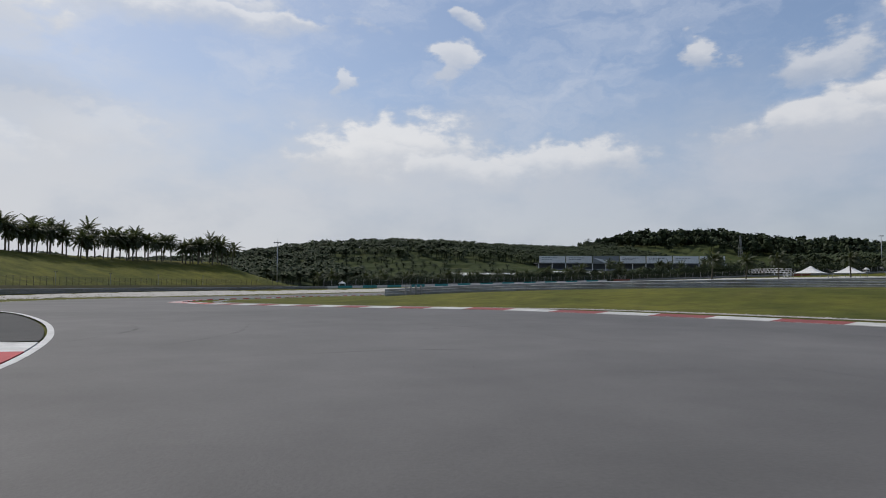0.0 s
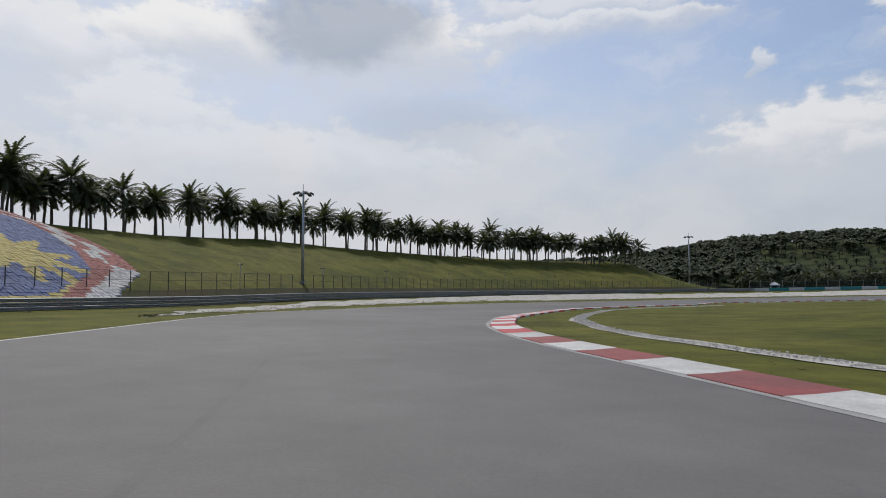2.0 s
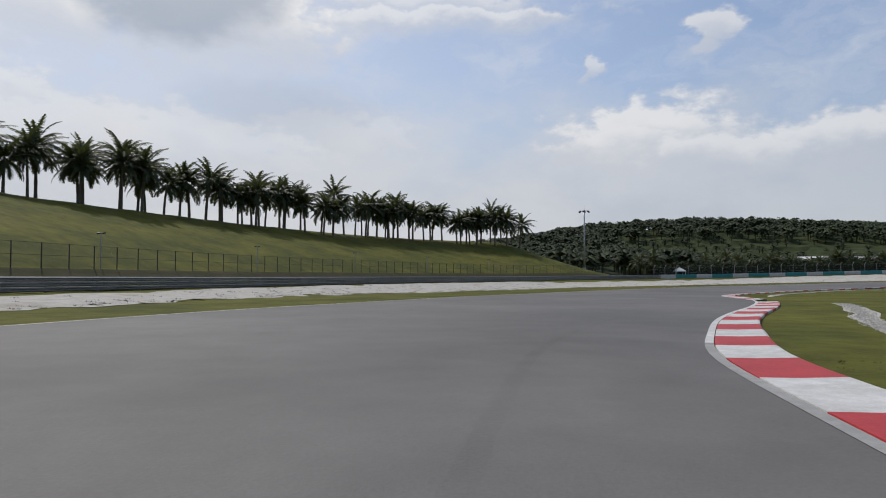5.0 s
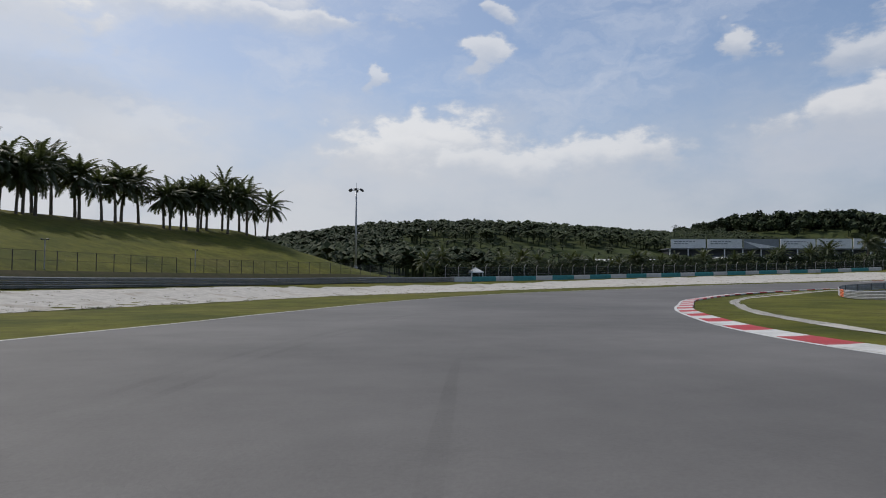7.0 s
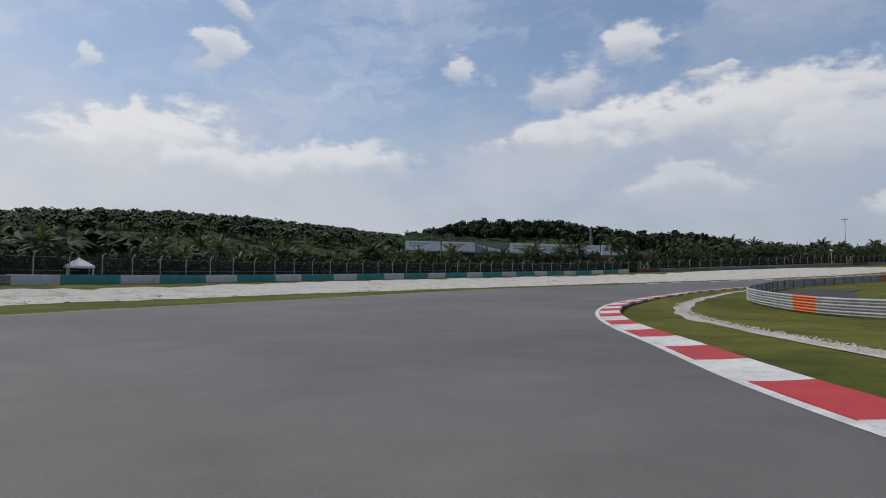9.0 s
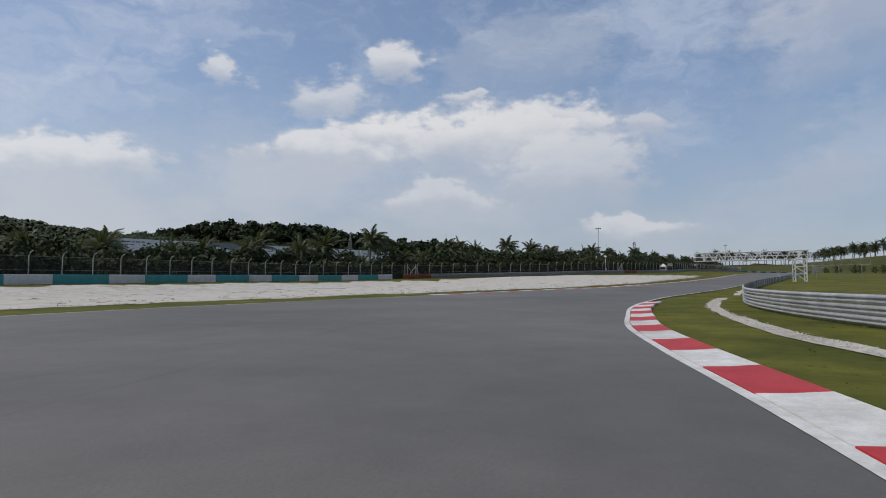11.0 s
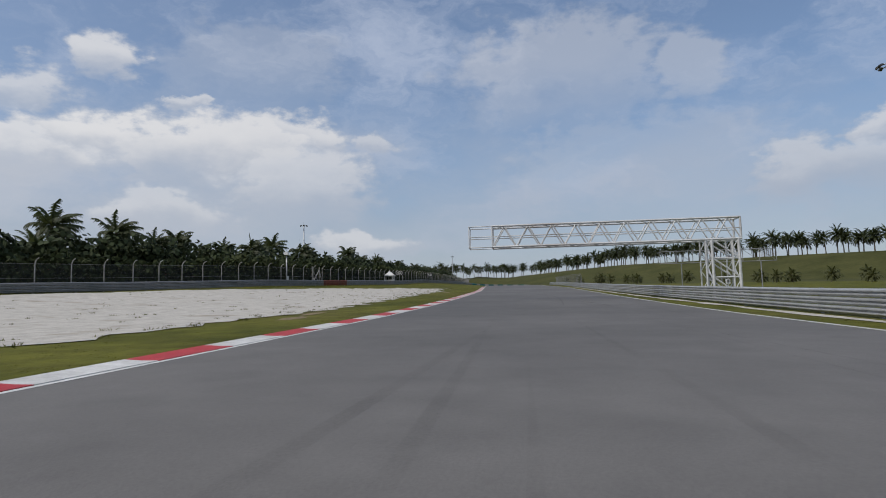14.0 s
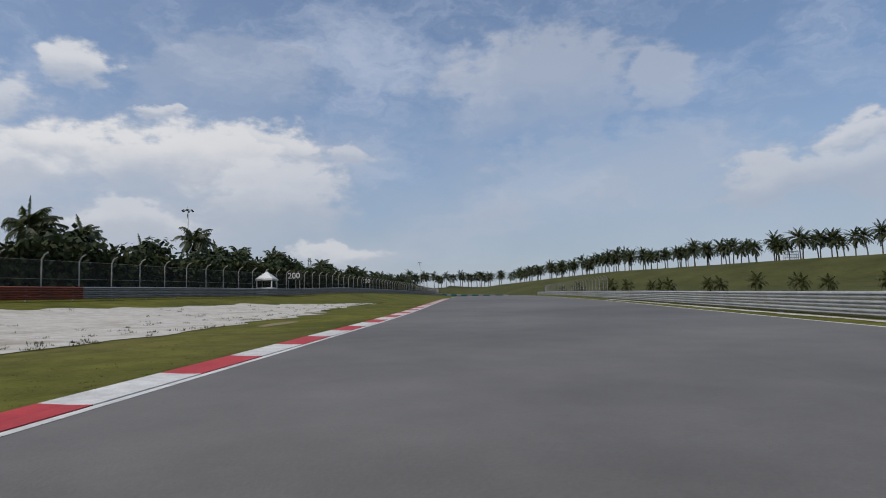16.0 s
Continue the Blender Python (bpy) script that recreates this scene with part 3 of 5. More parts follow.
def guard_rail(line, side, beams, name, label, mt=None, post_gap=4.0, z_of=ground_z, orange=(), paint=None):
    """Beams on posts along a line; side 1: the beams face to its left. orange: stretches of painted beam."""
    mt = mt or STEEL
    rail = thing(name, label, "guard rail")
    nrm, run, z = normals(line) * side, lengths(line), z_of(line)
    prof = beam_profile()
    for b in range(beams):
        low = 0.05 + b * 0.298
        s = Shape()
        for o, h in prof:
            p = line + nrm * (o + 0.05)
            s.v += [(x, y, zz + low + h * 0.9) for (x, y), zz in zip(p, z)]
        n = len(line)
        for r in range(len(prof) - 1):
            s.f += [(r * n + i, r * n + i + 1, (r + 1) * n + i + 1, (r + 1) * n + i) for i in range(n - 1)]
        me = s.mesh("beam", [mt, paint or ORANGE_PAINT])
        if orange:
            pick = []
            for r in range(len(prof) - 1):
                for i in range(n - 1):
                    pick.append(1 if any(a <= run[i] <= c for a, c in orange) else 0)
            me.polygons.foreach_set("material_index", pick)
        part("beam", me, rail)
    s = Shape()
    s.box(-0.05, -0.05, -0.3, 0.05, 0.05, 0.05 + beams * 0.298)
    post = s.mesh("post", STEEL_DULL)
    for u in np.arange(1, run[-1], post_gap):
        x, y = np.interp(u, run, line[:, 0]), np.interp(u, run, line[:, 1])
        part("post", post, rail, at=Matrix.Translation((x, y, float(np.interp(u, run, z)))))
    return rail


def on_bank(line):
    return height(line[:, 0], line[:, 1]) - 0.05


MESH_WIRE = bpy.data.materials.new("chain_link")
MESH_WIRE.use_nodes = True


def make_chain_link():
    nt = MESH_WIRE.node_tree
    nt.nodes.clear()
    N = nt.nodes.new
    out, mixed, clear, wire = N("ShaderNodeOutputMaterial"), N("ShaderNodeMixShader"), N("ShaderNodeBsdfTransparent"), N("ShaderNodeBsdfDiffuse")
    wire.inputs[0].default_value = (0.16, 0.16, 0.15, 1)
    noise_n = N("ShaderNodeTexNoise")
    noise_n.inputs["Scale"].default_value = 0.4
    nt.links.new(N("ShaderNodeNewGeometry").outputs["Position"], noise_n.inputs["Vector"])
    rng = N("ShaderNodeMapRange")
    rng.inputs[3].default_value, rng.inputs[4].default_value = 0.07, 0.17
    nt.links.new(noise_n.outputs["Fac"], rng.inputs[0])
    nt.links.new(rng.outputs[0], mixed.inputs[0])
    nt.links.new(clear.outputs[0], mixed.inputs[1])
    nt.links.new(wire.outputs[0], mixed.inputs[2])
    nt.links.new(mixed.outputs[0], out.inputs[0])


make_chain_link()


def fence(line, name, label, tall, gap, mt, z_of, bent=0.0, side=1, radius=0.04):
    """Posts, bent over at the top where bent is given, with chain link between them."""
    f = thing(name, label, "fence")
    run, z, nrm = lengths(line), z_of(line), normals(line) * side
    s = Shape()
    s.tube((0, 0, -0.3), (0, 0, tall), radius, n=6)
    if bent:
        s.tube((0, 0, tall - 0.02), (bent * 0.45, 0, tall + bent * 0.75), radius, n=6)
        s.tube((bent * 0.45, 0, tall + bent * 0.75), (bent * 1.2, 0, tall + bent * 1.1), radius * 0.9, n=6)
    post = s.mesh("post", mt)
    for u in np.arange(0.5, run[-1], gap):
        x, y = np.interp(u, run, line[:, 0]), np.interp(u, run, line[:, 1])
        nx, ny = np.interp(u, run, nrm[:, 0]), np.interp(u, run, nrm[:, 1])
        part("post", post, f, at=Matrix.Translation((x, y, float(np.interp(u, run, z)))) @ Matrix.Rotation(math.atan2(ny, nx), 4, "Z"))
    s = Shape()
    n = len(line)
    for h in (0.05, tall):
        s.v += [(x, y, zz + h) for (x, y), zz in zip(line, z)]
    s.f = [(i, i + 1, n + i + 1, n + i) for i in range(n - 1)]
    net = part("wire_mesh", s.mesh("wire_mesh", MESH_WIRE), f, "thin grey chain-link mesh")
    net.visible_shadow = False
    for h in (tall - 0.02, tall * 0.5):
        s = Shape()
        for i in range(n - 1):
            s.tube((*line[i], z[i] + h), (*line[i + 1], z[i + 1] + h), 0.012, n=3, caps=False)
        part("wire", s.mesh("wire", mt), f)
    return f


RUST_PAINT = material("dull_red_paint", (0.20, 0.055, 0.035), (0.28, 0.075, 0.045), 1.2, 0.7, 0.0, 16.0, (0.12, 0.06, 0.05))
guard_rail(WALL, -1, 3, "guard_rail", "dark three-beam steel guard rail below the bank, one end red", STEEL_DULL, z_of=on_bank, orange=((0, 28),), paint=RUST_PAINT)
guard_rail(RAIL_FAR, -1, 3, "guard_rail", "three-beam steel guard rail with a dull red stretch before the hedge", STEEL_DULL, orange=((0, 6), (87, 97)), paint=RUST_PAINT)
guard_rail(RAIL_IN, 1, 3, "guard_rail", "bright galvanised three-beam guard rail with orange painted stretches", STEEL, z_of=lambda l: height(l[:, 0], l[:, 1]) - 0.05, orange=((24.5, 27.5), (108.5, 112.5)))
guard_rail(RAIL_FIELD, -1, 3, "guard_rail", "galvanised three-beam guard rail across the infield grass", STEEL, z_of=on_bank)

POST_DARK = material("dark_post", (0.055, 0.05, 0.045), (0.09, 0.08, 0.07), 2.0, 0.8, 0.0, 12.0)
POST_PALE = material("concrete_post", (0.30, 0.29, 0.275), (0.42, 0.41, 0.385), 2.0, 0.85, 0.0, 12.0)
bank_line = WALL + normals(WALL) * 4.6
fence(bank_line[18:-4], "fence", "dark steel post and chain-link fence on the grass bank", 1.65, 2.3, POST_DARK, on_bank)
back_line = np.vstack([BLOCKS, RAIL_FAR[1:]])
back_line = back_line + normals(back_line) * 2.6
fence(back_line, "fence", "pale concrete posts with bent tops carrying chain link", 2.7, 3.6, POST_PALE, ground_z, 0.45, -1, 0.055)


TEAL_PAINT = material("teal_paint", (0.03, 0.22, 0.23), (0.05, 0.28, 0.28), 1.5, 0.6, 0.0, 18.0, (0.06, 0.2, 0.2))
GREY_PAINT = material("faded_white_paint", (0.52, 0.52, 0.51), (0.64, 0.64, 0.62), 1.5, 0.7, 0.0, 18.0, (0.4, 0.39, 0.37))


def block_wall(line, name):
    wall = thing(name, "low barrier of teal and white painted blocks", "barrier")
    run, z = lengths(line), ground_z(line)
    k, u = 0, 0.0
    while u + 5.2 < run[-1]:
        wide = 6.4 if k % 2 else 4.8
        a, c = u, min(u + wide, run[-1])
        pts = np.array([[np.interp(v, run, line[:, j]) for j in range(2)] for v in (a + 0.02, (a + c) / 2, c - 0.02)])
        nrm = normals(pts)
        s = Shape()
        rows = [(-0.02, 0.0), (-0.02, 0.86), (0.03, 0.92), (0.55, 0.92), (0.60, 0.86), (0.60, 0.0)]
        for o, h in rows:
            w = pts + nrm * o
            s.v += [(x, y, zz + h) for (x, y), zz in zip(w, base(pts[:, 0], pts[:, 1]))]
        for r in range(len(rows) - 1):
            s.f += [(r * 3 + i, r * 3 + i + 1, r * 3 + i + 4, r * 3 + i + 3) for i in range(2)]
        s.f += [(0, 3, 6, 9, 12, 15), (17, 14, 11, 8, 5, 2)]
        part("block", s.mesh("block", TEAL_PAINT if k % 2 else GREY_PAINT), wall)
        u, k = c, k + 1


block_wall(BLOCKS, "barrier_wall")


# ---------------------------------------------------------------- palms and woods
def palm_trunk(rnd, tall, lean):
    s = Shape()
    n, rings = 9, 9
    for k in range(rings):
        t = k / (rings - 1)
        r = (0.19 - 0.05 * t) * (1 + 0.10 * (k % 2)) + 0.2 * max(0, t - 0.85)
        cx, cy = lean[0] * t * t, lean[1] * t * t
        s.v += [(cx + r * math.cos(a), cy + r * math.sin(a), -0.3 + (tall + 0.3) * t) for a in np.linspace(0, 2 * math.pi, n, endpoint=False)]
    for k in range(rings - 1):
        s.f += [(k * n + i, k * n + (i + 1) % n, (k + 1) * n + (i + 1) % n, (k + 1) * n + i) for i in range(n)]
    return s.mesh("trunk", TRUNK)


def add_frond(s, rnd, root, yaw, up, long, droop, leaflets=15, wide=0.75, hang=0.5, wind=(0.0, 0.0)):
    """One pinnate leaf: a bent rachis with narrow leaflets on both sides."""
    p, elev, pts = Vector(root), up, []
    steps = 7
    for k in range(steps + 1):
        pts.append(p.copy())
        d = Vector((math.cos(yaw) * math.cos(elev) + wind[0] * k / steps, math.sin(yaw) * math.cos(elev) + wind[1] * k / steps, math.sin(elev)))
        p = p + d.normalized() * long / steps
        elev -= droop / steps * (0.5 + k / steps)
    side = Vector((-math.sin(yaw), math.cos(yaw), 0))
    for k in range(steps):
        a, b = pts[k], pts[k + 1]
        w = 0.05 * (1 - k / steps) + 0.012
        s.add([a - side * w, a + side * w, b + side * w * 0.8, b - side * w * 0.8], [(0, 1, 2, 3)])
    for k in range(leaflets):
        t = 0.16 + 0.84 * (k + 0.5) / leaflets
        f = t * steps
        i = min(int(f), steps - 1)
        a = pts[i].lerp(pts[i + 1], f - i)
        way = (pts[i + 1] - pts[i]).normalized()
        size = wide * math.sin(math.pi * min(0.98, 0.18 + 0.74 * t)) * rnd.uniform(0.85, 1.15)
        for sg in (-1, 1):
            tip = a + side * sg * size * 0.8 + way * size * 0.55 - Vector((0, 0, hang * size * rnd.uniform(0.6, 1.3)))
            half = way * 0.11
            s.add([a - half, a + half, tip], [(0, 1, 2)])


def palm_crown(rnd, top, fronds, long, coconut=False, wind=(0.0, 0.0), mt=None):
    s = Shape()
    for k in range(fronds):
        t = (k + 0.5) / fronds
        yaw = k * 2.39996 + rnd.uniform(-0.25, 0.25)
        up = radians(84) - radians(118) * t ** 0.9 + rnd.uniform(-0.14, 0.14)
        add_frond(s, rnd, top, yaw, up, long * rnd.uniform(0.8, 1.1), rnd.uniform(0.9, 1.8), 19 if not coconut else 18, 0.74 if not coconut else 0.85, 0.5 if not coconut else 0.9, wind)
    return s.mesh("crown", mt or FROND)


def make_palm(seed, tall, long, fronds, label, name="oil_palm", coconut=False, wind=(0.0, 0.0), mt=None):
    rnd = random.Random(seed)
    lean = (rnd.uniform(-0.5, 0.5), rnd.uniform(-0.5, 0.5))
    palm = thing(name, label, "palm tree", "palms on the bank" if not coconut else "coconut palms")
    part("trunk", palm_trunk(rnd, tall, lean), palm)
    part("crown", palm_crown(rnd, Vector((*lean, tall)), fronds, long, coconut, wind, mt), palm)
    return palm


PALMS = [make_palm(k, 4.6 + 0.55 * k, 3.6 + 0.16 * k, 29 + 2 * k, "dark green oil palm with a rough trunk and drooping fronds") for k in range(4)]
COCOS = [make_palm(20 + k, 6.4 + 0.45 * k, 3.1, 30, "wind-blown green coconut palm with a slim trunk", "coconut_palm", True, (0.85, -0.25)) for k in range(3)]
YOUNG = [make_palm(30 + k, 4.0 + 0.4 * k, 3.0, 26, "young palm with browned drooping fronds on the infield grass", "young_palm", True, (0.5, -0.2), YOUNG_FROND) for k in range(2)]
placed = set()


def plant(kinds, x, y, rnd, low=0.85, high=1.15, sink=0.0):
    k = rnd.randrange(len(kinds))
    size = rnd.uniform(low, high)
    m = Matrix.Translation((x, y, height1(x, y) - 0.05 - sink)) @ Matrix.Rotation(rnd.uniform(0, 6.28) if kinds is PALMS else rnd.uniform(-0.5, 0.5), 4, "Z") @ Matrix.Diagonal((size, size, size * rnd.uniform(0.92, 1.08), 1))
    source = kinds[k]
    if source.name not in placed:
        placed.add(source.name)
        source.matrix_basis = m
        return source
    ob = copy_thing(source, m)
    ob.matrix_basis = m
    return ob


rnd = random.Random(3)
run = lengths(WALL)
nw = normals(WALL)
u = 47.0
while u < 203:
    d = np.interp(u, [0, 47, 70, 120, 160, 230], [35, 35, 34, 33, 30, 29]) + rnd.uniform(-2.6, 2.6)
    x, y = [float(np.interp(u, run, WALL[:, j]) + np.interp(u, run, nw[:, j]) * d) for j in range(2)]
    k = float(np.interp(u, [47, 62, 78, 95, 130, 200], [0.78, 0.76, 0.74, 0.76, 0.86, 0.98]))
    plant(PALMS, x, y, rnd, k - 0.05, k + 0.27)
    u += rnd.uniform(0.8, 1.5) if u < 74 else rnd.uniform(0.9, 2.1) if int(u / 9) % 3 else rnd.uniform(1.6, 2.8)
for x, y, k in ((-15.0, 224.6, 1.0), (-13.0, 227.6, 1.05), (-11.4, 229.2, 1.0), (-10.4, 232.0, 1.12), (-8.1, 235.0, 1.08), (-7.0, 232.4, 1.12), (-5.4, 237.6, 1.1), (-4.0, 235.0, 1.15), (-2.6, 238.6, 0.75), (-0.6, 239.4, 1.05)):
    plant(PALMS, x, y, rnd, k, k + 0.03)


def low_crown(s, rnd, x, y, z, size, fronds=9):
    """A far palm: a few bent fronds."""
    for k in range(fronds):
        yaw = k * 6.283 / fronds + rnd.uniform(-0.3, 0.3)
        up = rnd.uniform(0.1, 1.2)
        c, n = math.cos(yaw), math.sin(yaw)
        a = Vector((x, y, z))
        b = a + Vector((c * math.cos(up), n * math.cos(up), math.sin(up))) * size * 0.6
        e = b + Vector((c, n, -0.55)) * size * 0.5
        w = Vector((-n, c, 0)) * size * 0.17
        s.add([a - w * 0.4, a + w * 0.4, b + w - Vector((0, 0, 0.12 * size)), b, b - w - Vector((0, 0, 0.12 * size)), e], [(0, 1, 2, 3), (0, 3, 4), (3, 2, 5), (4, 3, 5)])


def scatter_far(name, label, spots, maker, mt):
    s = Shape()
    for spot in spots:
        maker(s, *spot)
    tagged(part(name, s.mesh(name, mt)), label, "trees", kind="stuff")


def far_palms():
    rnd = random.Random(11)
    pts = []
    for _ in range(6600):
        u, v = rnd.uniform(-260, 420), rnd.uniform(0, 1)
        near = np.interp(u, [-260, -20, 20, 170, 300, 420], [330, 285, 262, 290, 295, 300])
        y = near + 385 * v
        size = rnd.uniform(0.7, 1.15)
        if u > 60 and y < 445:
            if u > 185 and y > 350 or v > 0.2 and rnd.random() < 0.5:
                continue
            size *= 0.55
        pts.append((u, y, size, rnd))
    P = np.array([(p[0], p[1]) for p in pts])
    Z = height(P[:, 0], P[:, 1])

    def one(s, x, y, z, size):
        top = z + 5.5 * size
        low_crown(s, rnd, x, y, top, 4.4 * size, 9)
        low_crown(s, rnd, x, y, top - 1.6 * size, 4.2 * size, 6)
        s.box(x - 0.2, y - 0.2, z - 0.5, x + 0.2, y + 0.2, top)

    scatter_far("palm_plantation", "dense dark green oil palm plantation covering the hills", [(p[0], p[1], float(z), p[2]) for p, z in zip(pts, Z)], one, PLANTATION)


far_palms()


def tree_belt():
    rnd = random.Random(14)
    spots = []
    for _ in range(420):
        u = rnd.random()
        spots.append((400 + 330 * u, 345 - 40 * u + rnd.uniform(-6, 46), rnd.uniform(0.9, 1.4)))
    P = np.array(spots)
    Z = height(P[:, 0], P[:, 1])

    def one(s, x, y, z, size):
        low_crown(s, rnd, x, y, z + 7.5 * size, 4.0 * size, 10)
        low_crown(s, rnd, x, y, z + 5.5 * size, 4.0 * size, 7)
        s.box(x - 0.2, y - 0.2, z - 0.5, x + 0.2, y + 0.2, z + 7.5 * size)

    scatter_far("tree_belt", "dark belt of palms far behind the hedge", [(x, y, float(z), k) for (x, y, k), z in zip(spots, Z)], one, PLANTATION)


tree_belt()


def leaf_clump(s, rnd, c, r, n, leaf=0.42):
    for _ in range(n):
        d = Vector((rnd.gauss(0, 1), rnd.gauss(0, 1), rnd.gauss(0, 0.8))).normalized() * r * rnd.uniform(0.55, 1.05)
        a = Vector(c) + d
        e1 = Vector((rnd.gauss(0, 1), rnd.gauss(0, 1), rnd.gauss(0, 0.7))).normalized() * r * leaf
        e2 = d.cross(e1).normalized() * r * leaf * 0.86
        s.add([a - e1, a + e2, a + e1, a - e2], [(0, 1, 2, 3)])


def far_forest():
    rnd = random.Random(12)
    spots = []
    line = course([(440, 728), (500, 668), (555, 590), (615, 512), (650, 448)], 6.0)
    nl = normals(line)
    for k in range(900):
        i = rnd.randrange(len(line))
        d = rnd.gauss(0, 30) + 4
        p = line[i] - nl[i] * d
        spots.append((p[0], p[1], rnd.uniform(0.8, 1.5) * float(np.interp(i / len(line), [0, 0.2, 0.85, 1], [0.6, 1, 1, 0.5]))))
    P = np.array(spots)
    Z = height(P[:, 0], P[:, 1])

    def one(s, x, y, z, size):
        for _ in range(3):
            leaf_clump(s, rnd, (x + rnd.uniform(-3, 3), y + rnd.uniform(-3, 3), z + rnd.uniform(5, 11) * size), 3.6 * size, 26)
        s.box(x - 0.25, y - 0.25, z - 1, x + 0.25, y + 0.25, z + 8 * size)

    scatter_far("hill_forest", "dark broadleaved forest crowding the far hill", [(x, y, float(z), k) for (x, y, k), z in zip(spots, Z)], one, LEAF)


far_forest()


# ---------------------------------------------------------------- hedge and trees behind the far fence
def hedge_top(u):
    return float(np.interp(u, [0, 125, 180, 212, 250, 300, 380, 480], [3.1, 3.0, 3.3, 3.6, 3.9, 3.4, 3.0, 2.8]))


def make_hedge():
    rnd = random.Random(21)
    s = Shape()
    line = np.vstack([BLOCKS, RAIL_FAR[1:]])
    line = line + normals(line) * 4.2
    run = lengths(line)
    n = int(run[-1] * 80)
    us = np.array([rnd.uniform(0, run[-1]) for _ in range(n)])
    X, Y = np.interp(us, run, line[:, 0]), np.interp(us, run, line[:, 1])
    Z = base(X, Y)
    for u, x, y, z in zip(us, X, Y, Z):
        top = hedge_top(u) + 0.3 * math.sin(u * 0.21) + 0.25 * math.sin(u * 0.9 + 1)
        h = rnd.uniform(0.0, 1.0) ** 0.8 * top
        a = Vector((x + rnd.gauss(0, 0.35), y + rnd.gauss(0, 0.4), z + h))
        e1 = Vector((rnd.gauss(0, 1), rnd.gauss(0, 1), rnd.gauss(0, 1))).normalized() * rnd.uniform(0.22, 0.42)
        e2 = Vector((rnd.gauss(0, 1), rnd.gauss(0, 1), rnd.gauss(0, 1))).cross(e1).normalized() * rnd.uniform(0.14, 0.26)
        s.add([a - e1, a + e2, a + e1, a - e2], [(0, 1, 2, 3)])
    n = len(line)
    core = line + normals(line) * 0.5
    zc = base(core[:, 0], core[:, 1])
    k = len(s.v)
    s.v += [(x, y, z) for (x, y), z in zip(core, zc)] + [(x, y, z + hedge_top(v) - 0.4) for (x, y), z, v in zip(core, zc, run)]
    s.f += [(k + i, k + i + 1, k + n + i + 1, k + n + i) for i in range(n - 1)]
    tagged(part("hedge", s.mesh("hedge", HEDGE)), "tall dense dark green hedge behind the fence", "hedge", kind="stuff")


make_hedge()
rnd = random.Random(33)
back = stretch(BARRIERS, (18.5, 219), (600, 238))
back_run, back_n = lengths(back), normals(back)


def behind(u, d):
    return [float(np.interp(u, back_run, back[:, j]) + np.interp(u, back_run, back_n[:, j]) * d) for j in range(2)]


for k in range(15):
    x, y = behind(24 + k * 9.4 + rnd.uniform(-3, 3), rnd.uniform(9, 24))
    plant(PALMS, x, y, rnd, 0.7, 1.0, 0.6)
for k in range(9):
    x, y = behind(150 + k * 8.6 + rnd.uniform(-3, 3), rnd.uniform(11, 19))
    plant(COCOS if k % 3 else PALMS, x, y, rnd, 0.95, 1.2, 0.3)
row_rnd = random.Random(61)
for k in range(38):
    x, y = behind(44 + k * 4.3 + row_rnd.uniform(-1.6, 1.6), row_rnd.uniform(8.5, 15))
    plant(PALMS, x, y, row_rnd, 0.66, 0.9, 0.6)
# distance along the fence, height of the crown's top
for u, tall in ((219, 7.7), (223, 8.5), (229, 9.3), (236, 8.4), (241, 7.6), (246, 9.7), (251, 7.9), (256, 9.7), (265, 10.1), (275, 9.0), (285, 8.0), (294, 9.2), (302, 7.5), (311, 7.8), (320, 7.5), (326, 8.9), (338, 7.5), (350, 7.9), (362, 7.4), (378, 7.6), (392, 7.4), (408, 7.8), (426, 7.7), (449, 8.2), (470, 8.3), (492, 8.8)):
    x, y = behind(u, 14 + rnd.uniform(-1.5, 1.5))
    plant(COCOS, x, y, rnd, (tall - 1.1) / 9.0, (tall - 0.6) / 9.0, 0.2)


# the ridge and the young palms behind the next bend
crest_run, crest_n = lengths(CREST), normals(CREST)
for k in range(150):
    u = 205 + k * 3.7 + rnd.uniform(-2.5, 2.5)
    if u > crest_run[-1] or k in (86, 87, 101, 102, 103):
        continue
    x, y = [float(np.interp(u, crest_run, CREST[:, j]) + np.interp(u, crest_run, crest_n[:, j]) * rnd.uniform(-4, 4)) for j in range(2)]
    plant(PALMS, x, y, rnd, 1.35, 1.7)
for k, u in enumerate((0, 8, 21, 27, 40, 51, 57, 72, 87, 99, 106, 115, 124, 128, 139, 150, 158, 171, 186, 200)):
    x, y = 425 - u * 0.928 * 0.92, 186 - u * 0.363 * 0.92
    plant(YOUNG, x + rnd.uniform(-1.5, 1.5), y + rnd.uniform(-2, 2), rnd, 0.66, 0.84, 1.3)
    if k % 2:
        plant(YOUNG, x + rnd.uniform(2, 6), y + rnd.uniform(-4, 4), rnd, 0.58, 0.76, 1.3)


# dense shrubs between the hedge and the coconut palms
def shrub_belt():
    r = random.Random(44)
    s = Shape()
    for _ in range(520):
        u = r.uniform(30, 470)
        x, y = behind(u, r.uniform(6.5, 12))
        z = height1(x, y)
        top = float(np.interp(u, [30, 150, 200, 330, 470], [4.2, 5.4, 6.2, 5.2, 4.6])) * r.uniform(0.7, 1.1)
        for _k in range(3):
            leaf_clump(s, r, (x + r.uniform(-1, 1), y + r.uniform(-1, 1), z + top * r.uniform(0.35, 0.8)), top * 0.27, 56, 0.2)
    tagged(part("shrub_belt", s.mesh("shrub_belt", LEAF)), "dense dark shrubs crowding behind the hedge", "shrubs", kind="stuff")


shrub_belt()


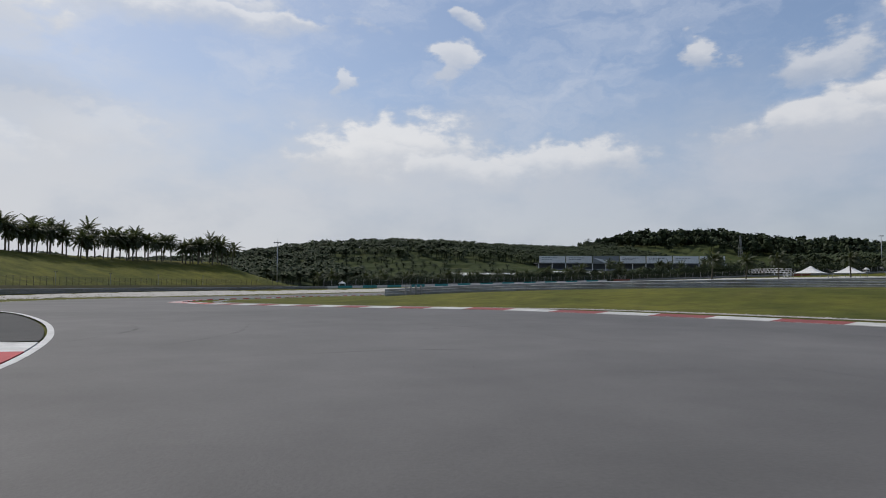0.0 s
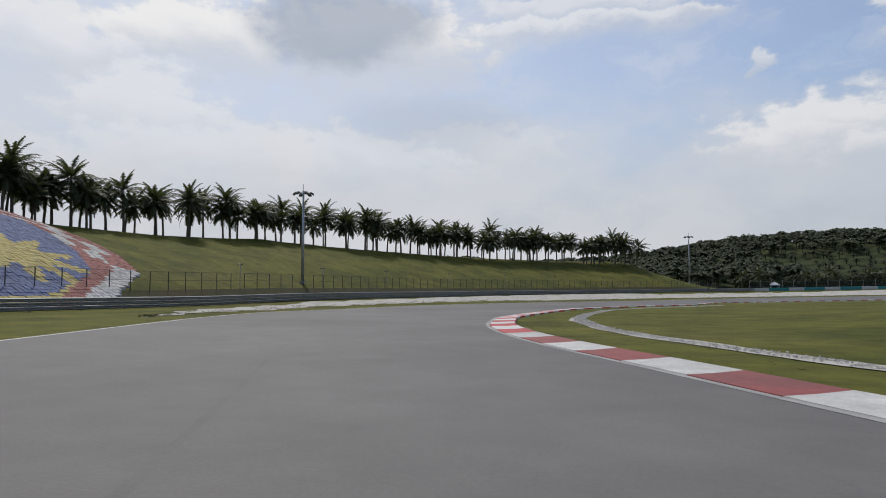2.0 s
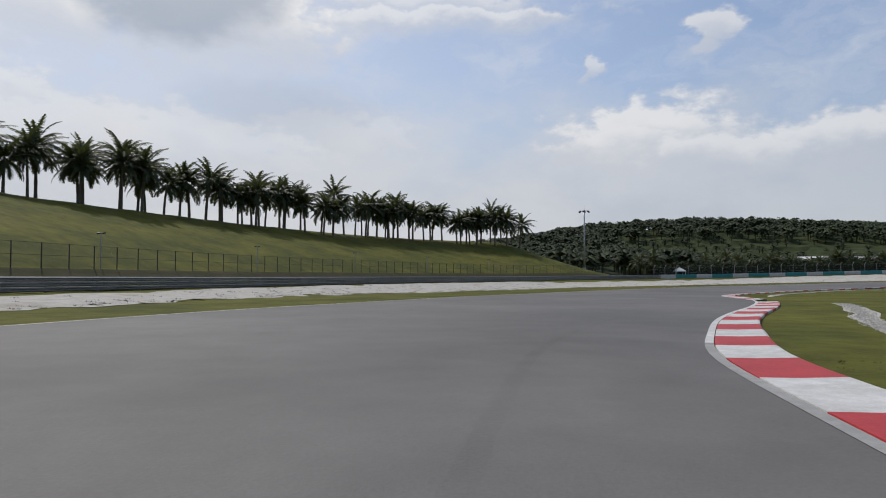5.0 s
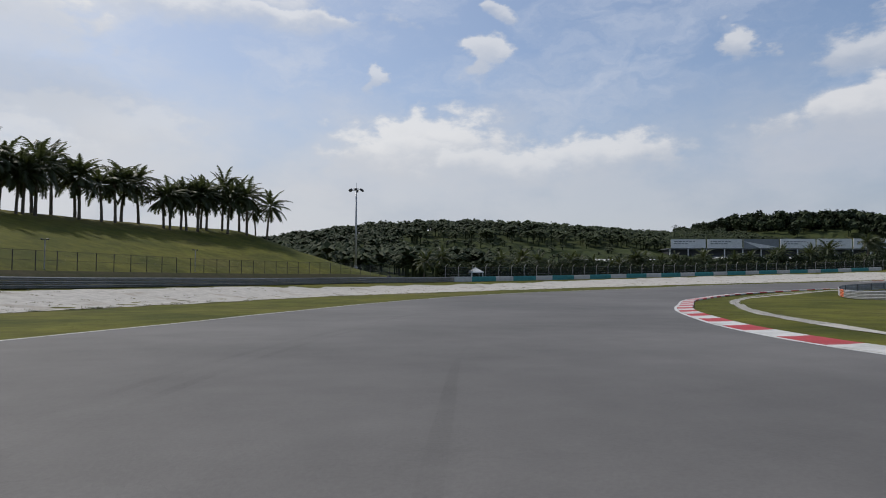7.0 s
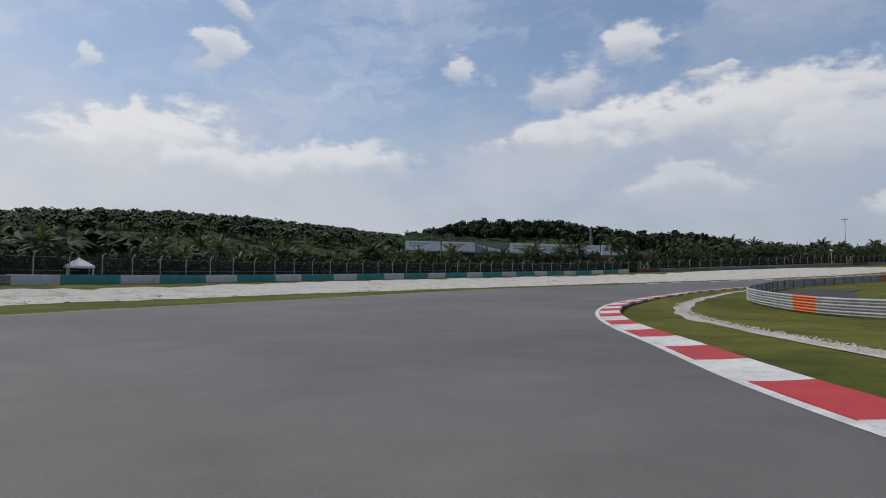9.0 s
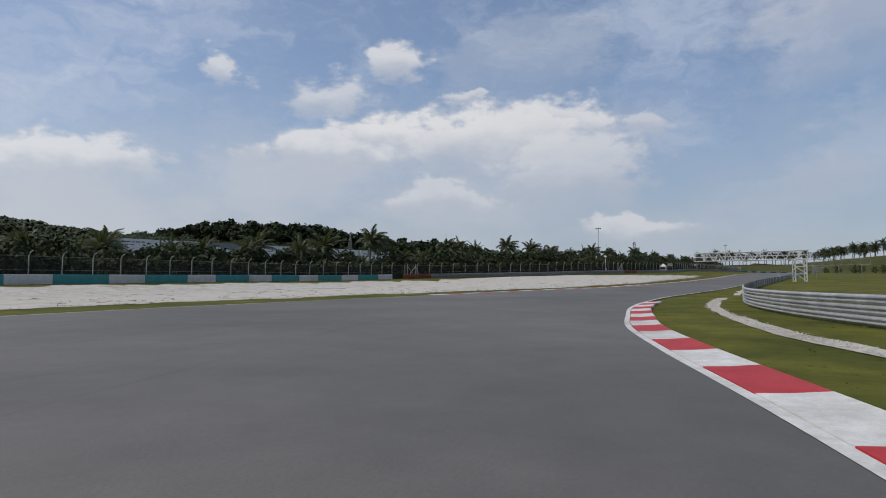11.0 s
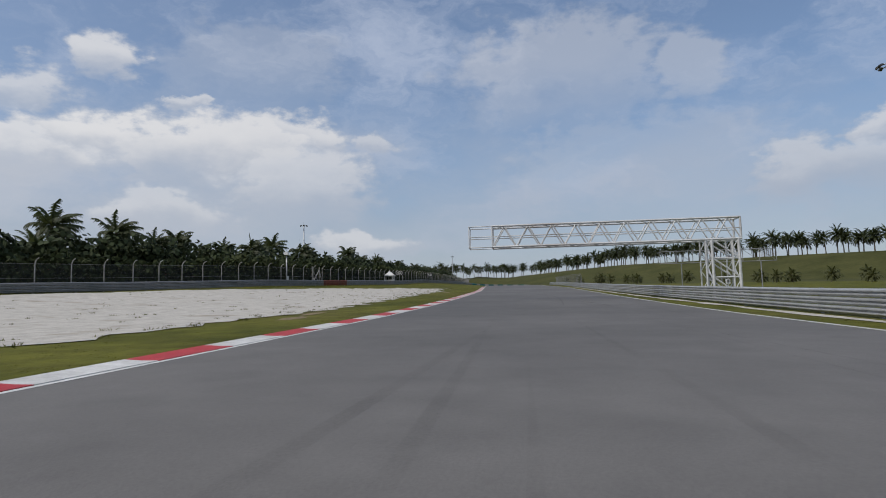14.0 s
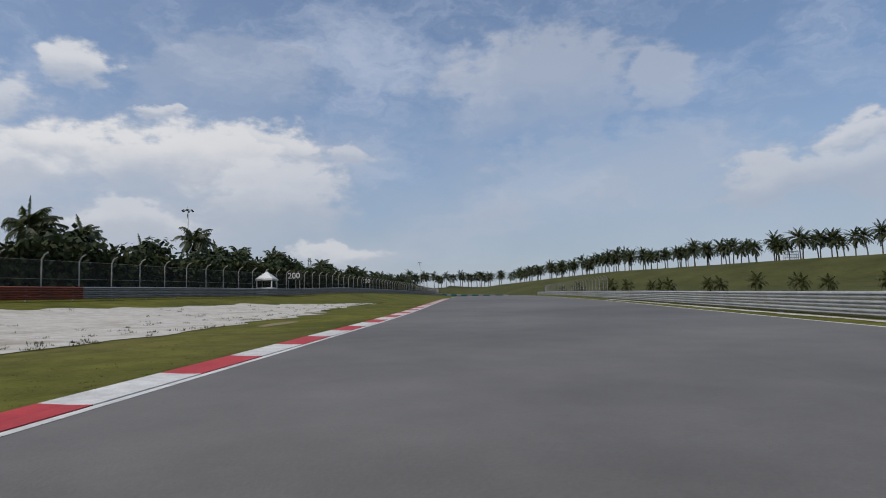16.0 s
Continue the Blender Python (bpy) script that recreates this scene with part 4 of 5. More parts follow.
# ---------------------------------------------------------------- lamp masts
MAST = material("mast_steel", (0.38, 0.39, 0.40), (0.46, 0.47, 0.48), 0.6, 0.5, 0.0, 6.0, metal=0.6, space="Object")
LAMP_DARK = material("lamp_housing", (0.05, 0.05, 0.055), (0.08, 0.08, 0.085), 2.0, 0.5, 0.0, 12.0, space="Object")


def lamp_mast(x, y, z0, z1, lamps, label, radius=0.24):
    m = thing("floodlight_mast", label, "floodlight", "floodlight masts", at=Matrix.Translation((x, y, z0)))
    tall = z1 - z0
    s = Shape()
    s.tube((0, 0, -0.4), (0, 0, tall), radius, radius * 0.5, 10)
    part("pole", s.mesh("pole", MAST, True), m)
    s = Shape()
    s.tube((0, 0, 0), (0, 0, 0.25), radius * 1.7, n=10)
    part("base_plate", s.mesh("base_plate", MAST), m)
    s = Shape()
    for k in range(12):
        a, b = k * math.pi / 6, (k + 1) * math.pi / 6
        s.tube((0.95 * math.cos(a), 0.95 * math.sin(a), tall - 0.35), (0.95 * math.cos(b), 0.95 * math.sin(b), tall - 0.35), 0.05, n=5)
    for k in range(4):
        a = k * math.pi / 2
        s.tube((0, 0, tall - 0.1), (0.95 * math.cos(a), 0.95 * math.sin(a), tall - 0.35), 0.05, n=5)
    part("lamp_ring", s.mesh("lamp_ring", MAST), m)
    for k in range(lamps):
        a = k * 2 * math.pi / lamps + 0.3
        s = Shape()
        turn = Matrix.Translation((1.15 * math.cos(a), 1.15 * math.sin(a), tall - 0.45)) @ Matrix.Rotation(a, 4, "Z") @ Matrix.Rotation(radians(35), 4, "Y")
        s.box(-0.26, -0.24, -0.08, 0.26, 0.24, 0.1, turn)
        s.box(-0.2, -0.17, 0.1, 0.15, 0.17, 0.17, turn)
        part("lamp", s.mesh("lamp", LAMP_DARK), m, "dark floodlight housing")
    s = Shape()
    s.tube((0, 0, tall), (0, 0, tall + 0.9), 0.03, n=5)
    part("rod", s.mesh("rod", MAST), m)


def horn_post(u):
    x, y = [float(np.interp(u, lengths(WALL), WALL[:, j]) + np.interp(u, lengths(WALL), nw[:, j]) * 5.0) for j in range(2)]
    p = thing("loudspeaker_post", "slim grey post with a small crosswise loudspeaker behind the fence", "post", "loudspeaker posts", at=Matrix.Translation((x, y, height1(x, y) - 0.05)))
    s = Shape()
    s.tube((0, 0, -0.3), (0, 0, 2.45), 0.045, n=6)
    part("pole", s.mesh("pole", MAST), p)
    s = Shape()
    s.tube((-0.26, 0, 2.45), (0.26, 0, 2.45), 0.025, 0.025, 6)
    s.tube((0.08, 0, 2.48), (0.3, 0, 2.48), 0.03, 0.09, 8)
    s.tube((-0.08, 0, 2.48), (-0.3, 0, 2.48), 0.03, 0.09, 8)
    part("loudspeaker", s.mesh("loudspeaker", LAMP_DARK), p)


for u in (66, 82.3, 99, 119.6, 139.8, 160, 180):
    horn_post(u)


lamp_mast(-40.2, 100.3, height1(-40.2, 100.3), 14.9, 6, "grey steel floodlight mast on the grass bank")
lamp_mast(14.6, 230.5, height1(14.6, 230.5), 16.7, 6, "grey steel floodlight mast at the end of the bank")
lamp_mast(366.2, 280.3, height1(366.2, 280.3), 31.8, 6, "tall grey floodlight mast behind the hedge", 0.3)
lamp_mast(238.5, 160.9, height1(238.5, 160.9), 31.7, 8, "tall pale floodlight mast on the infield grass", 0.36)
lamp_mast(650.2, 256.9, height1(650.2, 256.9), 41.3, 6, "distant grey floodlight mast beside the track", 0.4)


# ---------------------------------------------------------------- the gantry over the track
TRUSS = material("gantry_paint", (0.58, 0.59, 0.60), (0.70, 0.71, 0.72), 1.0, 0.5, 0.0, 9.0, (0.44, 0.40, 0.37), metal=0.1)


def gantry():
    g = thing("gantry", "white-painted lattice steel gantry with rust marks, reaching over the track", "gantry")
    y0, y1, z0, z1 = 192.0, 210.2, 6.95, 8.55
    xs = (203.3, 204.8)

    def tubes(name, pairs, r, label=""):
        s = Shape()
        for a, b in pairs:
            s.tube(a, b, r, n=6)
        part(name, s.mesh(name, TRUSS), g, label)

    for x in xs:
        for z in (z0, z1):
            tubes("chord", [((x, y0, z), (x, y1, z))], 0.09)
        tubes("middle_rail", [((x, y0, (z0 + z1) / 2), (x, y1 + 1.75, (z0 + z1) / 2))], 0.045)
    n = 10
    for x in xs:
        for k in range(n):
            a, b = y0 + (y1 - y0) * k / n, y0 + (y1 - y0) * (k + 1) / n
            m = (a + b) / 2
            tubes("diagonal", [((x, a, z0), (x, m, z1))], 0.055)
            tubes("diagonal", [((x, m, z1), (x, b, z0))], 0.055)
    for z in (z0, z1):
        zig = []
        for k in range(2 * n):
            a, b = y0 + (y1 - y0) * k / (2 * n), y0 + (y1 - y0) * (k + 1) / (2 * n)
            zig.append(((xs[k % 2], a, z), (xs[(k + 1) % 2], b, z)))
        for pair in zig:
            tubes("lacing", [pair], 0.035)
    for y in (y0, y1):
        tubes("end_frame", [((xs[0], y, z0), (xs[0], y, z1)), ((xs[1], y, z0), (xs[1], y, z1)), ((xs[0], y, z0), (xs[1], y, z0)), ((xs[0], y, z1), (xs[1], y, z1))], 0.08)
    e = y1 + 1.8
    tubes("sign_frame", [((x, y1, z), (x, e, z)) for x in xs for z in (z0, z1)] + [((x, e, z0), (x, e, z1)) for x in xs] + [((xs[0], e, z), (xs[1], e, z)) for z in (z0, z1)], 0.045, "open tube frame at the truss end")
    for y in (192.2, 194.1):
        low = height1(204, y) - 0.3
        for x in xs:
            tubes("leg", [((x, y, low), (x, y, z0))], 0.11)
            tubes("leg", [((x, y + 0.45, low), (x, y + 0.45, z0))], 0.06)
            steps = 6
            zig = []
            for k in range(steps):
                za, zb = low + (z0 - low) * k / steps, low + (z0 - low) * (k + 1) / steps
                zig.append(((x, y + 0.45 * (k % 2), za), (x, y + 0.45 * ((k + 1) % 2), zb)))
            for pair in zig:
                tubes("leg_lacing", [pair], 0.035)
    low = height1(204, 192)
    for x in xs:
        zs = [low + (z0 - low) * k / 3 for k in range(4)]
        pairs = []
        for k in range(3):
            pairs += [((x, 192.2, zs[k]), (x, 194.1, zs[k + 1])), ((x, 192.2, zs[k + 1]), (x, 194.1, zs[k + 1]))]
        for pair in pairs:
            tubes("brace", [pair], 0.06)
    for y in (192.2, 194.1):
        for k in range(2):
            tubes("brace", [((xs[0], y, low + 1 + k * 1.6), (xs[1], y, low + 2.4 + k * 1.6))], 0.05)


gantry()


def sign_frame():
    f = thing("sign_frame", "empty dark steel tube sign frame on tall posts", "frame")
    x, z = 225.8, height1(225.8, 188)
    ys = np.linspace(180.9, 192.9, 8)
    top, foot = 7.8, 6.5
    s = Shape()
    for zz in (foot, top):
        s.tube((x, ys[0], zz), (x, ys[-1], zz), 0.045, n=5)
    for k, y in enumerate(ys):
        s.tube((x, y, foot), (x, y, top), 0.04, n=5)
        if k:
            s.tube((x, ys[k - 1], foot), (x, y, top), 0.022, n=4)
    part("frame", s.mesh("frame", STEEL_DULL), f)
    for y in (182.5, 186.6, 190.7):
        s = Shape()
        s.tube((x, y, z - 0.4), (x, y, foot), 0.06, n=6)
        part("post", s.mesh("post", STEEL_DULL), f)


sign_frame()


# ---------------------------------------------------------------- huts, boards
CANVAS = material("white_canvas", (0.66, 0.66, 0.64), (0.76, 0.76, 0.74), 0.8, 0.8, 0.0, 8.0, (0.52, 0.51, 0.48), space="Object")


def marshal_hut(x, y, size, tall, label):
    h = thing("marshal_hut", label, "hut", "marshal huts", at=Matrix.Translation((x, y, height1(x, y) - 0.05)))
    r = size / 2
    s = Shape()
    eave = tall * 0.68
    s.add([(-r, -r, eave), (r, -r, eave), (r, r, eave), (-r, r, eave), (0, 0, tall), (-r, -r, eave - 0.22), (r, -r, eave - 0.22), (r, r, eave - 0.22), (-r, r, eave - 0.22)], [(0, 1, 4), (1, 2, 4), (2, 3, 4), (3, 0, 4), (5, 6, 1, 0), (6, 7, 2, 1), (7, 8, 3, 2), (8, 5, 0, 3), (8, 7, 6, 5)])
    part("roof", s.mesh("roof", CANVAS), h, "white pyramid roof")
    s = Shape()
    s.tube((0, 0, tall - 0.05), (0, 0, tall + 0.25), 0.04, n=5)
    part("finial", s.mesh("finial", CANVAS), h)
    for a, b in ((-1, -1), (1, -1), (1, 1), (-1, 1)):
        s = Shape()
        s.box(a * (r - 0.15) - 0.06, b * (r - 0.15) - 0.06, 0, a * (r - 0.15) + 0.06, b * (r - 0.15) + 0.06, eave)
        part("post", s.mesh("post", CANVAS), h)
    for a, b, c, d in ((-1, -1, 1, -1), (-1, 1, 1, 1), (-1, -1, -1, 1)):
        s = Shape()
        p, q = Vector((a * (r - 0.15), b * (r - 0.15), 0)), Vector((c * (r - 0.15), d * (r - 0.15), 0))
        t = (q - p).normalized() * 0.1
        n = Vector((-t.y, t.x, 0)) * 0.25
        s.add([p + t + n, q - t + n, q - t - n, p + t - n] + [v + Vector((0, 0, 0.95)) for v in (p + t + n, q - t + n, q - t - n, p + t - n)], [(3, 2, 1, 0), (4, 5, 6, 7), (0, 1, 5, 4), (1, 2, 6, 5), (2, 3, 7, 6), (3, 0, 4, 7)])
        part("panel", s.mesh("panel", CANVAS), h)


marshal_hut(38.3, 235.6, 2.6, 2.75, "small white marshal hut with a pyramid roof behind the barrier")
marshal_hut(300.0, 237.4, 2.2, 3.0, "white marshal hut with a pyramid roof beside the guard rail")
marshal_hut(505, 241, 2.6, 3.4, "distant white marshal hut beside the hedge")

BLACK_PAINT = material("black_paint", (0.02, 0.02, 0.022), (0.03, 0.03, 0.032), 2.0, 0.5, 0.0, 12.0, space="Object")


def text_mesh(text, size, mt):
    """Raised lettering, centred."""
    cu = bpy.data.curves.new("lettering", "FONT")
    cu.body, cu.size, cu.align_x, cu.align_y, cu.extrude, cu.offset = text, size, "CENTER", "CENTER", 0.01, 0.01
    tmp = bpy.data.objects.new("lettering", cu)
    scene.collection.objects.link(tmp)
    me = bpy.data.meshes.new_from_object(tmp)
    bpy.data.objects.remove(tmp)
    me.materials.clear()
    me.materials.append(mt)
    return me


def distance_board(x, y, text, lift):
    b = thing("distance_board", "black distance board with white figures on a post behind the rail", "sign", "distance boards", at=Matrix.Translation((x, y, height1(x, y))) @ Matrix.Rotation(radians(-84), 4, "Z"))
    s = Shape()
    s.box(-1.15, -0.04, lift - 0.55, 1.15, 0.04, lift + 0.55)
    part("board", s.mesh("board", BLACK_PAINT), b)
    for k in (-0.8, 0.8):
        s = Shape()
        s.tube((k, 0.08, -0.3), (k, 0.08, lift + 0.5), 0.05, n=6)
        part("post", s.mesh("post", POST_PALE), b)
    part("figures", text_mesh(text, 1.15, WHITE_PAINT), b, "white figures", Matrix.Translation((0, -0.06, lift)) @ Matrix.Rotation(radians(90), 4, "X"))


distance_board(309.8, 237.0, "200", 2.5)
distance_board(356.0, 235.8, "150", 2.4)


def park_sign(x, y, z):
    b = thing("park_sign", "long dark green sign board with white lettering on posts among palms", "sign", at=Matrix.Translation((x, y, z)) @ Matrix.Rotation(radians(-45), 4, "Z"))
    s = Shape()
    s.box(-4.4, -0.1, -1.05, 4.4, 0.1, 1.05)
    part("board", s.mesh("board", SIGN_GREEN), b)
    s = Shape()
    for x0, z0, x1, z1 in ((-4.5, 1.05, 4.5, 1.17), (-4.5, -1.17, 4.5, -1.05), (-4.5, -1.05, -4.4, 1.05), (4.4, -1.05, 4.5, 1.05)):
        s.box(x0, -0.13, z0, x1, 0.13, z1)
    part("frame", s.mesh("frame", CANVAS), b)
    part("lettering", text_mesh("MOTORSPORT PARK", 1.0, WHITE_PAINT), b, "white lettering", Matrix.Translation((0, -0.12, 0.1)) @ Matrix.Rotation(radians(90), 4, "X"))
    low = height1(x, y) - z
    for k in (-3.2, 0.0, 3.2):
        s = Shape()
        s.tube((k, 0.16, low - 0.4), (k, 0.16, 1.0), 0.09, n=8)
        part("post", s.mesh("post", MAST), b)


SIGN_GREEN = material("sign_green", (0.05, 0.10, 0.085), (0.07, 0.13, 0.11), 0.8, 0.6, 0.0, 9.0, space="Object")
park_sign(216.0, 288.0, 9.4)


def letter_marker(x, y):
    b = thing("marker_board", "small white marker board with a black letter behind the rail", "sign", at=Matrix.Translation((x, y, height1(x, y) - 0.05)) @ Matrix.Rotation(radians(-84), 4, "Z"))
    s = Shape()
    s.box(-0.13, -0.02, 1.05, 0.13, 0.02, 1.33)
    part("board", s.mesh("board", CANVAS), b)
    s = Shape()
    s.tube((0, 0.045, -0.2), (0, 0.045, 1.28), 0.025, n=6)
    part("post", s.mesh("post", STEEL_DULL), b)
    part("letter", text_mesh("F", 0.22, BLACK_PAINT), b, "black letter", Matrix.Translation((0, -0.035, 1.19)) @ Matrix.Rotation(radians(90), 4, "X"))


letter_marker(193.0, 196.4)


def cross_brace(x, y, angle):
    c = thing("strut_frame", "pale crossed strut frame behind the barrier", "frame", "strut frames", at=Matrix.Translation((x, y, height1(x, y))) @ Matrix.Rotation(angle, 4, "Z"))
    for a, b in (((-1.3, 0, -0.2), (-1.3, 0, 3.0)), ((1.3, 0, -0.2), (1.3, 0, 3.0)), ((-1.3, 0, 0.2), (1.3, 0, 2.6)), ((-1.3, 0, 2.6), (1.3, 0, 0.2)), ((1.3, 0, 2.6), (2.6, 0, 0.0))):
        s = Shape()
        s.tube(a, b, 0.07, n=6)
        part("strut", s.mesh("strut", POST_PALE), c)


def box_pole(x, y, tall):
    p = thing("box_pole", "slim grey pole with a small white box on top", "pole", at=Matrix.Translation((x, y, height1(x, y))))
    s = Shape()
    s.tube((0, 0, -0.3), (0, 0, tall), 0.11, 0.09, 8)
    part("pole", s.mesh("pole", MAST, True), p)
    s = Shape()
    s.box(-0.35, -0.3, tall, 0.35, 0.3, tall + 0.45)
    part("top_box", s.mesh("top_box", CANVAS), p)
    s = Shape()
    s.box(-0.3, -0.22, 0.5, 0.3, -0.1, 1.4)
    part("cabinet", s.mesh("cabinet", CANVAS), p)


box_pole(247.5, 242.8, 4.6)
cross_brace(175.0, 261.6, radians(-8))
cross_brace(257.3, 241.4, radians(-8))


def hoop_gate():
    g = thing("hoop_barrier", "grey steel hoops closing the end of the infield rail", "barrier", at=Matrix.Translation((21.4, 71.6, height1(21.4, 71.6))) @ Matrix.Rotation(radians(-12), 4, "Z"))
    for k in range(4):
        s = Shape()
        x = -0.9 + k * 0.6
        pts = [Vector((x, -0.5, -0.2)), Vector((x, -0.5, 0.85)), Vector((x, -0.3, 1.1)), Vector((x, 0.3, 1.1)), Vector((x, 0.5, 0.85)), Vector((x, 0.5, -0.2))]
        for a, b in zip(pts, pts[1:]):
            s.tube(a, b, 0.06, n=6)
        part("hoop", s.mesh("hoop", STEEL_DULL), g)


hoop_gate()


def litter_bin(x, y):
    b = thing("bin", "small black bin beside the rail end", "bin", at=Matrix.Translation((x, y, height1(x, y) - 0.06)))
    s = Shape()
    s.tube((0, 0, 0), (0, 0, 1.0), 0.34, 0.42, 12)
    part("tub", s.mesh("tub", BLACK_PAINT), b)
    s = Shape()
    s.tube((0, 0, 1.0), (0, 0, 1.12), 0.45, 0.36, 12)
    part("lid", s.mesh("lid", BLACK_PAINT), b)


litter_bin(19.0, 221.5)


# ---------------------------------------------------------------- strips, marks
def ribbon_of(points, width, name, label, mt, lift=-0.04, ragged=0.16):
    line = course(points, 0.8)
    n = normals(line)
    r = random.Random(len(points))
    soft = [0.2, 0.3, 0.3, 0.2]
    wob = np.convolve([r.gauss(0, ragged) for _ in line], soft, "same")[:, None]
    wob2 = np.convolve([r.gauss(0, ragged) for _ in line], soft, "same")[:, None]
    me = band(line + n * (width / 2 + wob), line - n * (width / 2 + wob2), lift, 2, lambda p: height(p[:, 0], p[:, 1])).mesh(name, mt, True)
    tagged(part(name, me), label, "gravel", kind="structure")


def beside(line, first, last, gap):
    """Points to the right of a stretch of a line, at a distance that may change from its first point to its last."""
    gaps = np.interp(np.arange(len(line)), np.linspace(first, last, len(gap)), gap)[:, None]
    return [tuple(p) for p in (line - normals(line) * gaps)[first:last:4]]


STRIP_A, STRIP_B = beside(INNER, 26, 150, (4.5, 4.5, 4.5, 4.2, 4.4)), beside(INNER, 163, 296, (3.8, 3.8))
ribbon_of(STRIP_A, 0.8, "gravel_strip", "narrow strip of loose grey gravel in the infield grass", GRAVEL)
ribbon_of(STRIP_B, 0.62, "gravel_strip", "narrow pale gravel strip in the infield grass", GRAVEL)
rail_foot = RAIL_IN + normals(RAIL_IN) * 0.75
ribbon_of([tuple(p) for p in stretch(rail_foot, (121, 196), (300, 196))[::8]], 0.5, "gravel_strip", "pale gravel strip along the foot of the guard rail", GRAVEL)

foot = WALL + nw * 0.25
tagged(part("bank_foot", band(foot, WALL + nw * 4.4, 0.0, 6, lambda p: height(p[:, 0], p[:, 1])).mesh("bank_foot", BANK_SOIL, True)), "dry brown grass and soil between the rail and fence", "soil", kind="structure")

DARK_PATCH = material("dark_surface", (0.035, 0.034, 0.033), (0.055, 0.053, 0.05), 0.6, 0.85, 0.01, 20.0)
lane = course([(59.5, 168.5), (63.5, 174.5), (68, 179), (74, 182.5), (82, 186), (90, 189), (98, 190.6)], 1.0)
tagged(part("service_lane", band(lane, lane - normals(lane) * 5.5, 0.0, 3, lambda p: height(p[:, 0], p[:, 1])).mesh("service_lane", DARK_PATCH, True)), "dark asphalt service lane behind the guard rail", "road", kind="structure")

patch = stretch(OUTER, (-3.3, 12.6), (-7.0, 27))
tagged(part("dark_apron", band(patch + normals(patch) * 4.5, patch + normals(patch) * 0.06, -0.02, 3).mesh("dark_apron", DARK_PATCH, True)), "dark asphalt apron inside the kerb", "road", kind="structure")

RUBBER = bpy.data.materials.new("tyre_rubber")
RUBBER.use_nodes = True


def make_rubber():
    nt = RUBBER.node_tree
    nt.nodes.clear()
    N = nt.nodes.new
    out, mixed, clear, dark = N("ShaderNodeOutputMaterial"), N("ShaderNodeMixShader"), N("ShaderNodeBsdfTransparent"), N("ShaderNodeBsdfDiffuse")
    dark.inputs[0].default_value = (0.022, 0.022, 0.022, 1)
    noise_n = N("ShaderNodeTexNoise")
    noise_n.inputs["Scale"].default_value, noise_n.inputs["Detail"].default_value = 1.3, 6.0
    nt.links.new(N("ShaderNodeNewGeometry").outputs["Position"], noise_n.inputs["Vector"])
    rng = N("ShaderNodeMapRange")
    rng.inputs[1].default_value, rng.inputs[2].default_value, rng.inputs[3].default_value, rng.inputs[4].default_value = 0.40, 0.76, 0.0, 0.28
    nt.links.new(noise_n.outputs["Fac"], rng.inputs[0])
    nt.links.new(rng.outputs[0], mixed.inputs[0])
    nt.links.new(clear.outputs[0], mixed.inputs[1])
    nt.links.new(dark.outputs[0], mixed.inputs[2])
    nt.links.new(mixed.outputs[0], out.inputs[0])


make_rubber()


def skid(points, width=0.22):
    line = course(points, 0.7)
    n = normals(line)
    taper = np.sin(np.linspace(0.05, 1, len(line)) * math.pi * 0.97)[:, None] * width / 2
    me = band(line + n * taper, line - n * taper, 0.006, 1).mesh("skid_mark", RUBBER)
    tagged(part("skid_mark", me), "faint dark tyre mark smeared on the asphalt", "tyre mark", kind="structure")


for pts, w in (([(2.4, 9.2), (4.3, 9.4), (6.2, 9.0)], 0.14), ([(4.6, 6.4), (4.9, 7.2)], 0.1), ([(-1.5, 12.5), (-0.7, 15.5), (-1.2, 18)], 0.12), ([(0.2, 11), (1.6, 14), (2.0, 17.5)], 0.12), ([(3, 12), (8, 15), (12, 16)], 0.12),
               ([(112, 205.5), (122, 204.6), (134, 204.2)], 0.14), ([(110, 206.9), (119, 206.4), (127, 206.2)], 0.12), ([(190, 206), (205, 205.2), (222, 205)], 0.16), ([(186, 203.6), (194, 203.9), (199, 204.6)], 0.22), ([(118, 203.4), (150, 203.0), (176, 204.2)], 0.12)):
    skid(pts, w)


# long faint streaks where the cars run
WORN = RUBBER.copy()
WORN.name = "rubbered_streak"
for node in WORN.node_tree.nodes:
    if node.type == "MAP_RANGE":
        node.inputs[1].default_value, node.inputs[2].default_value, node.inputs[4].default_value = 0.3, 0.8, 0.085
    if node.type == "TEX_NOISE":
        node.inputs["Scale"].default_value = 0.5
r12 = random.Random(12)
for k in range(28):
    a = r12.randrange(10, 420)
    long = r12.randrange(18, 60)
    f0, f1 = r12.uniform(0.2, 0.85), r12.uniform(-0.12, 0.12)
    share = f0 + f1 * np.linspace(0, 1, long)[:, None]
    line = out_pts[a:a + long] * (1 - share) + in_pts[a:a + long] * share
    taper = np.sin(np.linspace(0.02, 0.98, long) * math.pi)[:, None] * r12.uniform(0.04, 0.12)
    n = normals(line)
    me = band(line + n * taper, line - n * taper, 0.003 + 0.0001 * k, 1).mesh("tyre_streak", WORN)
    tagged(part("tyre_streak", me), "faint darker rubbered streak along the asphalt", "tyre mark", kind="structure")


# ---------------------------------------------------------------- grass and weeds
BLADE = material("grass_blade", (0.087, 0.103, 0.012), (0.142, 0.149, 0.022), 0.22, 0.85, 0.0, 6.0, (0.155, 0.135, 0.038), island=0.3, spec=0.12)
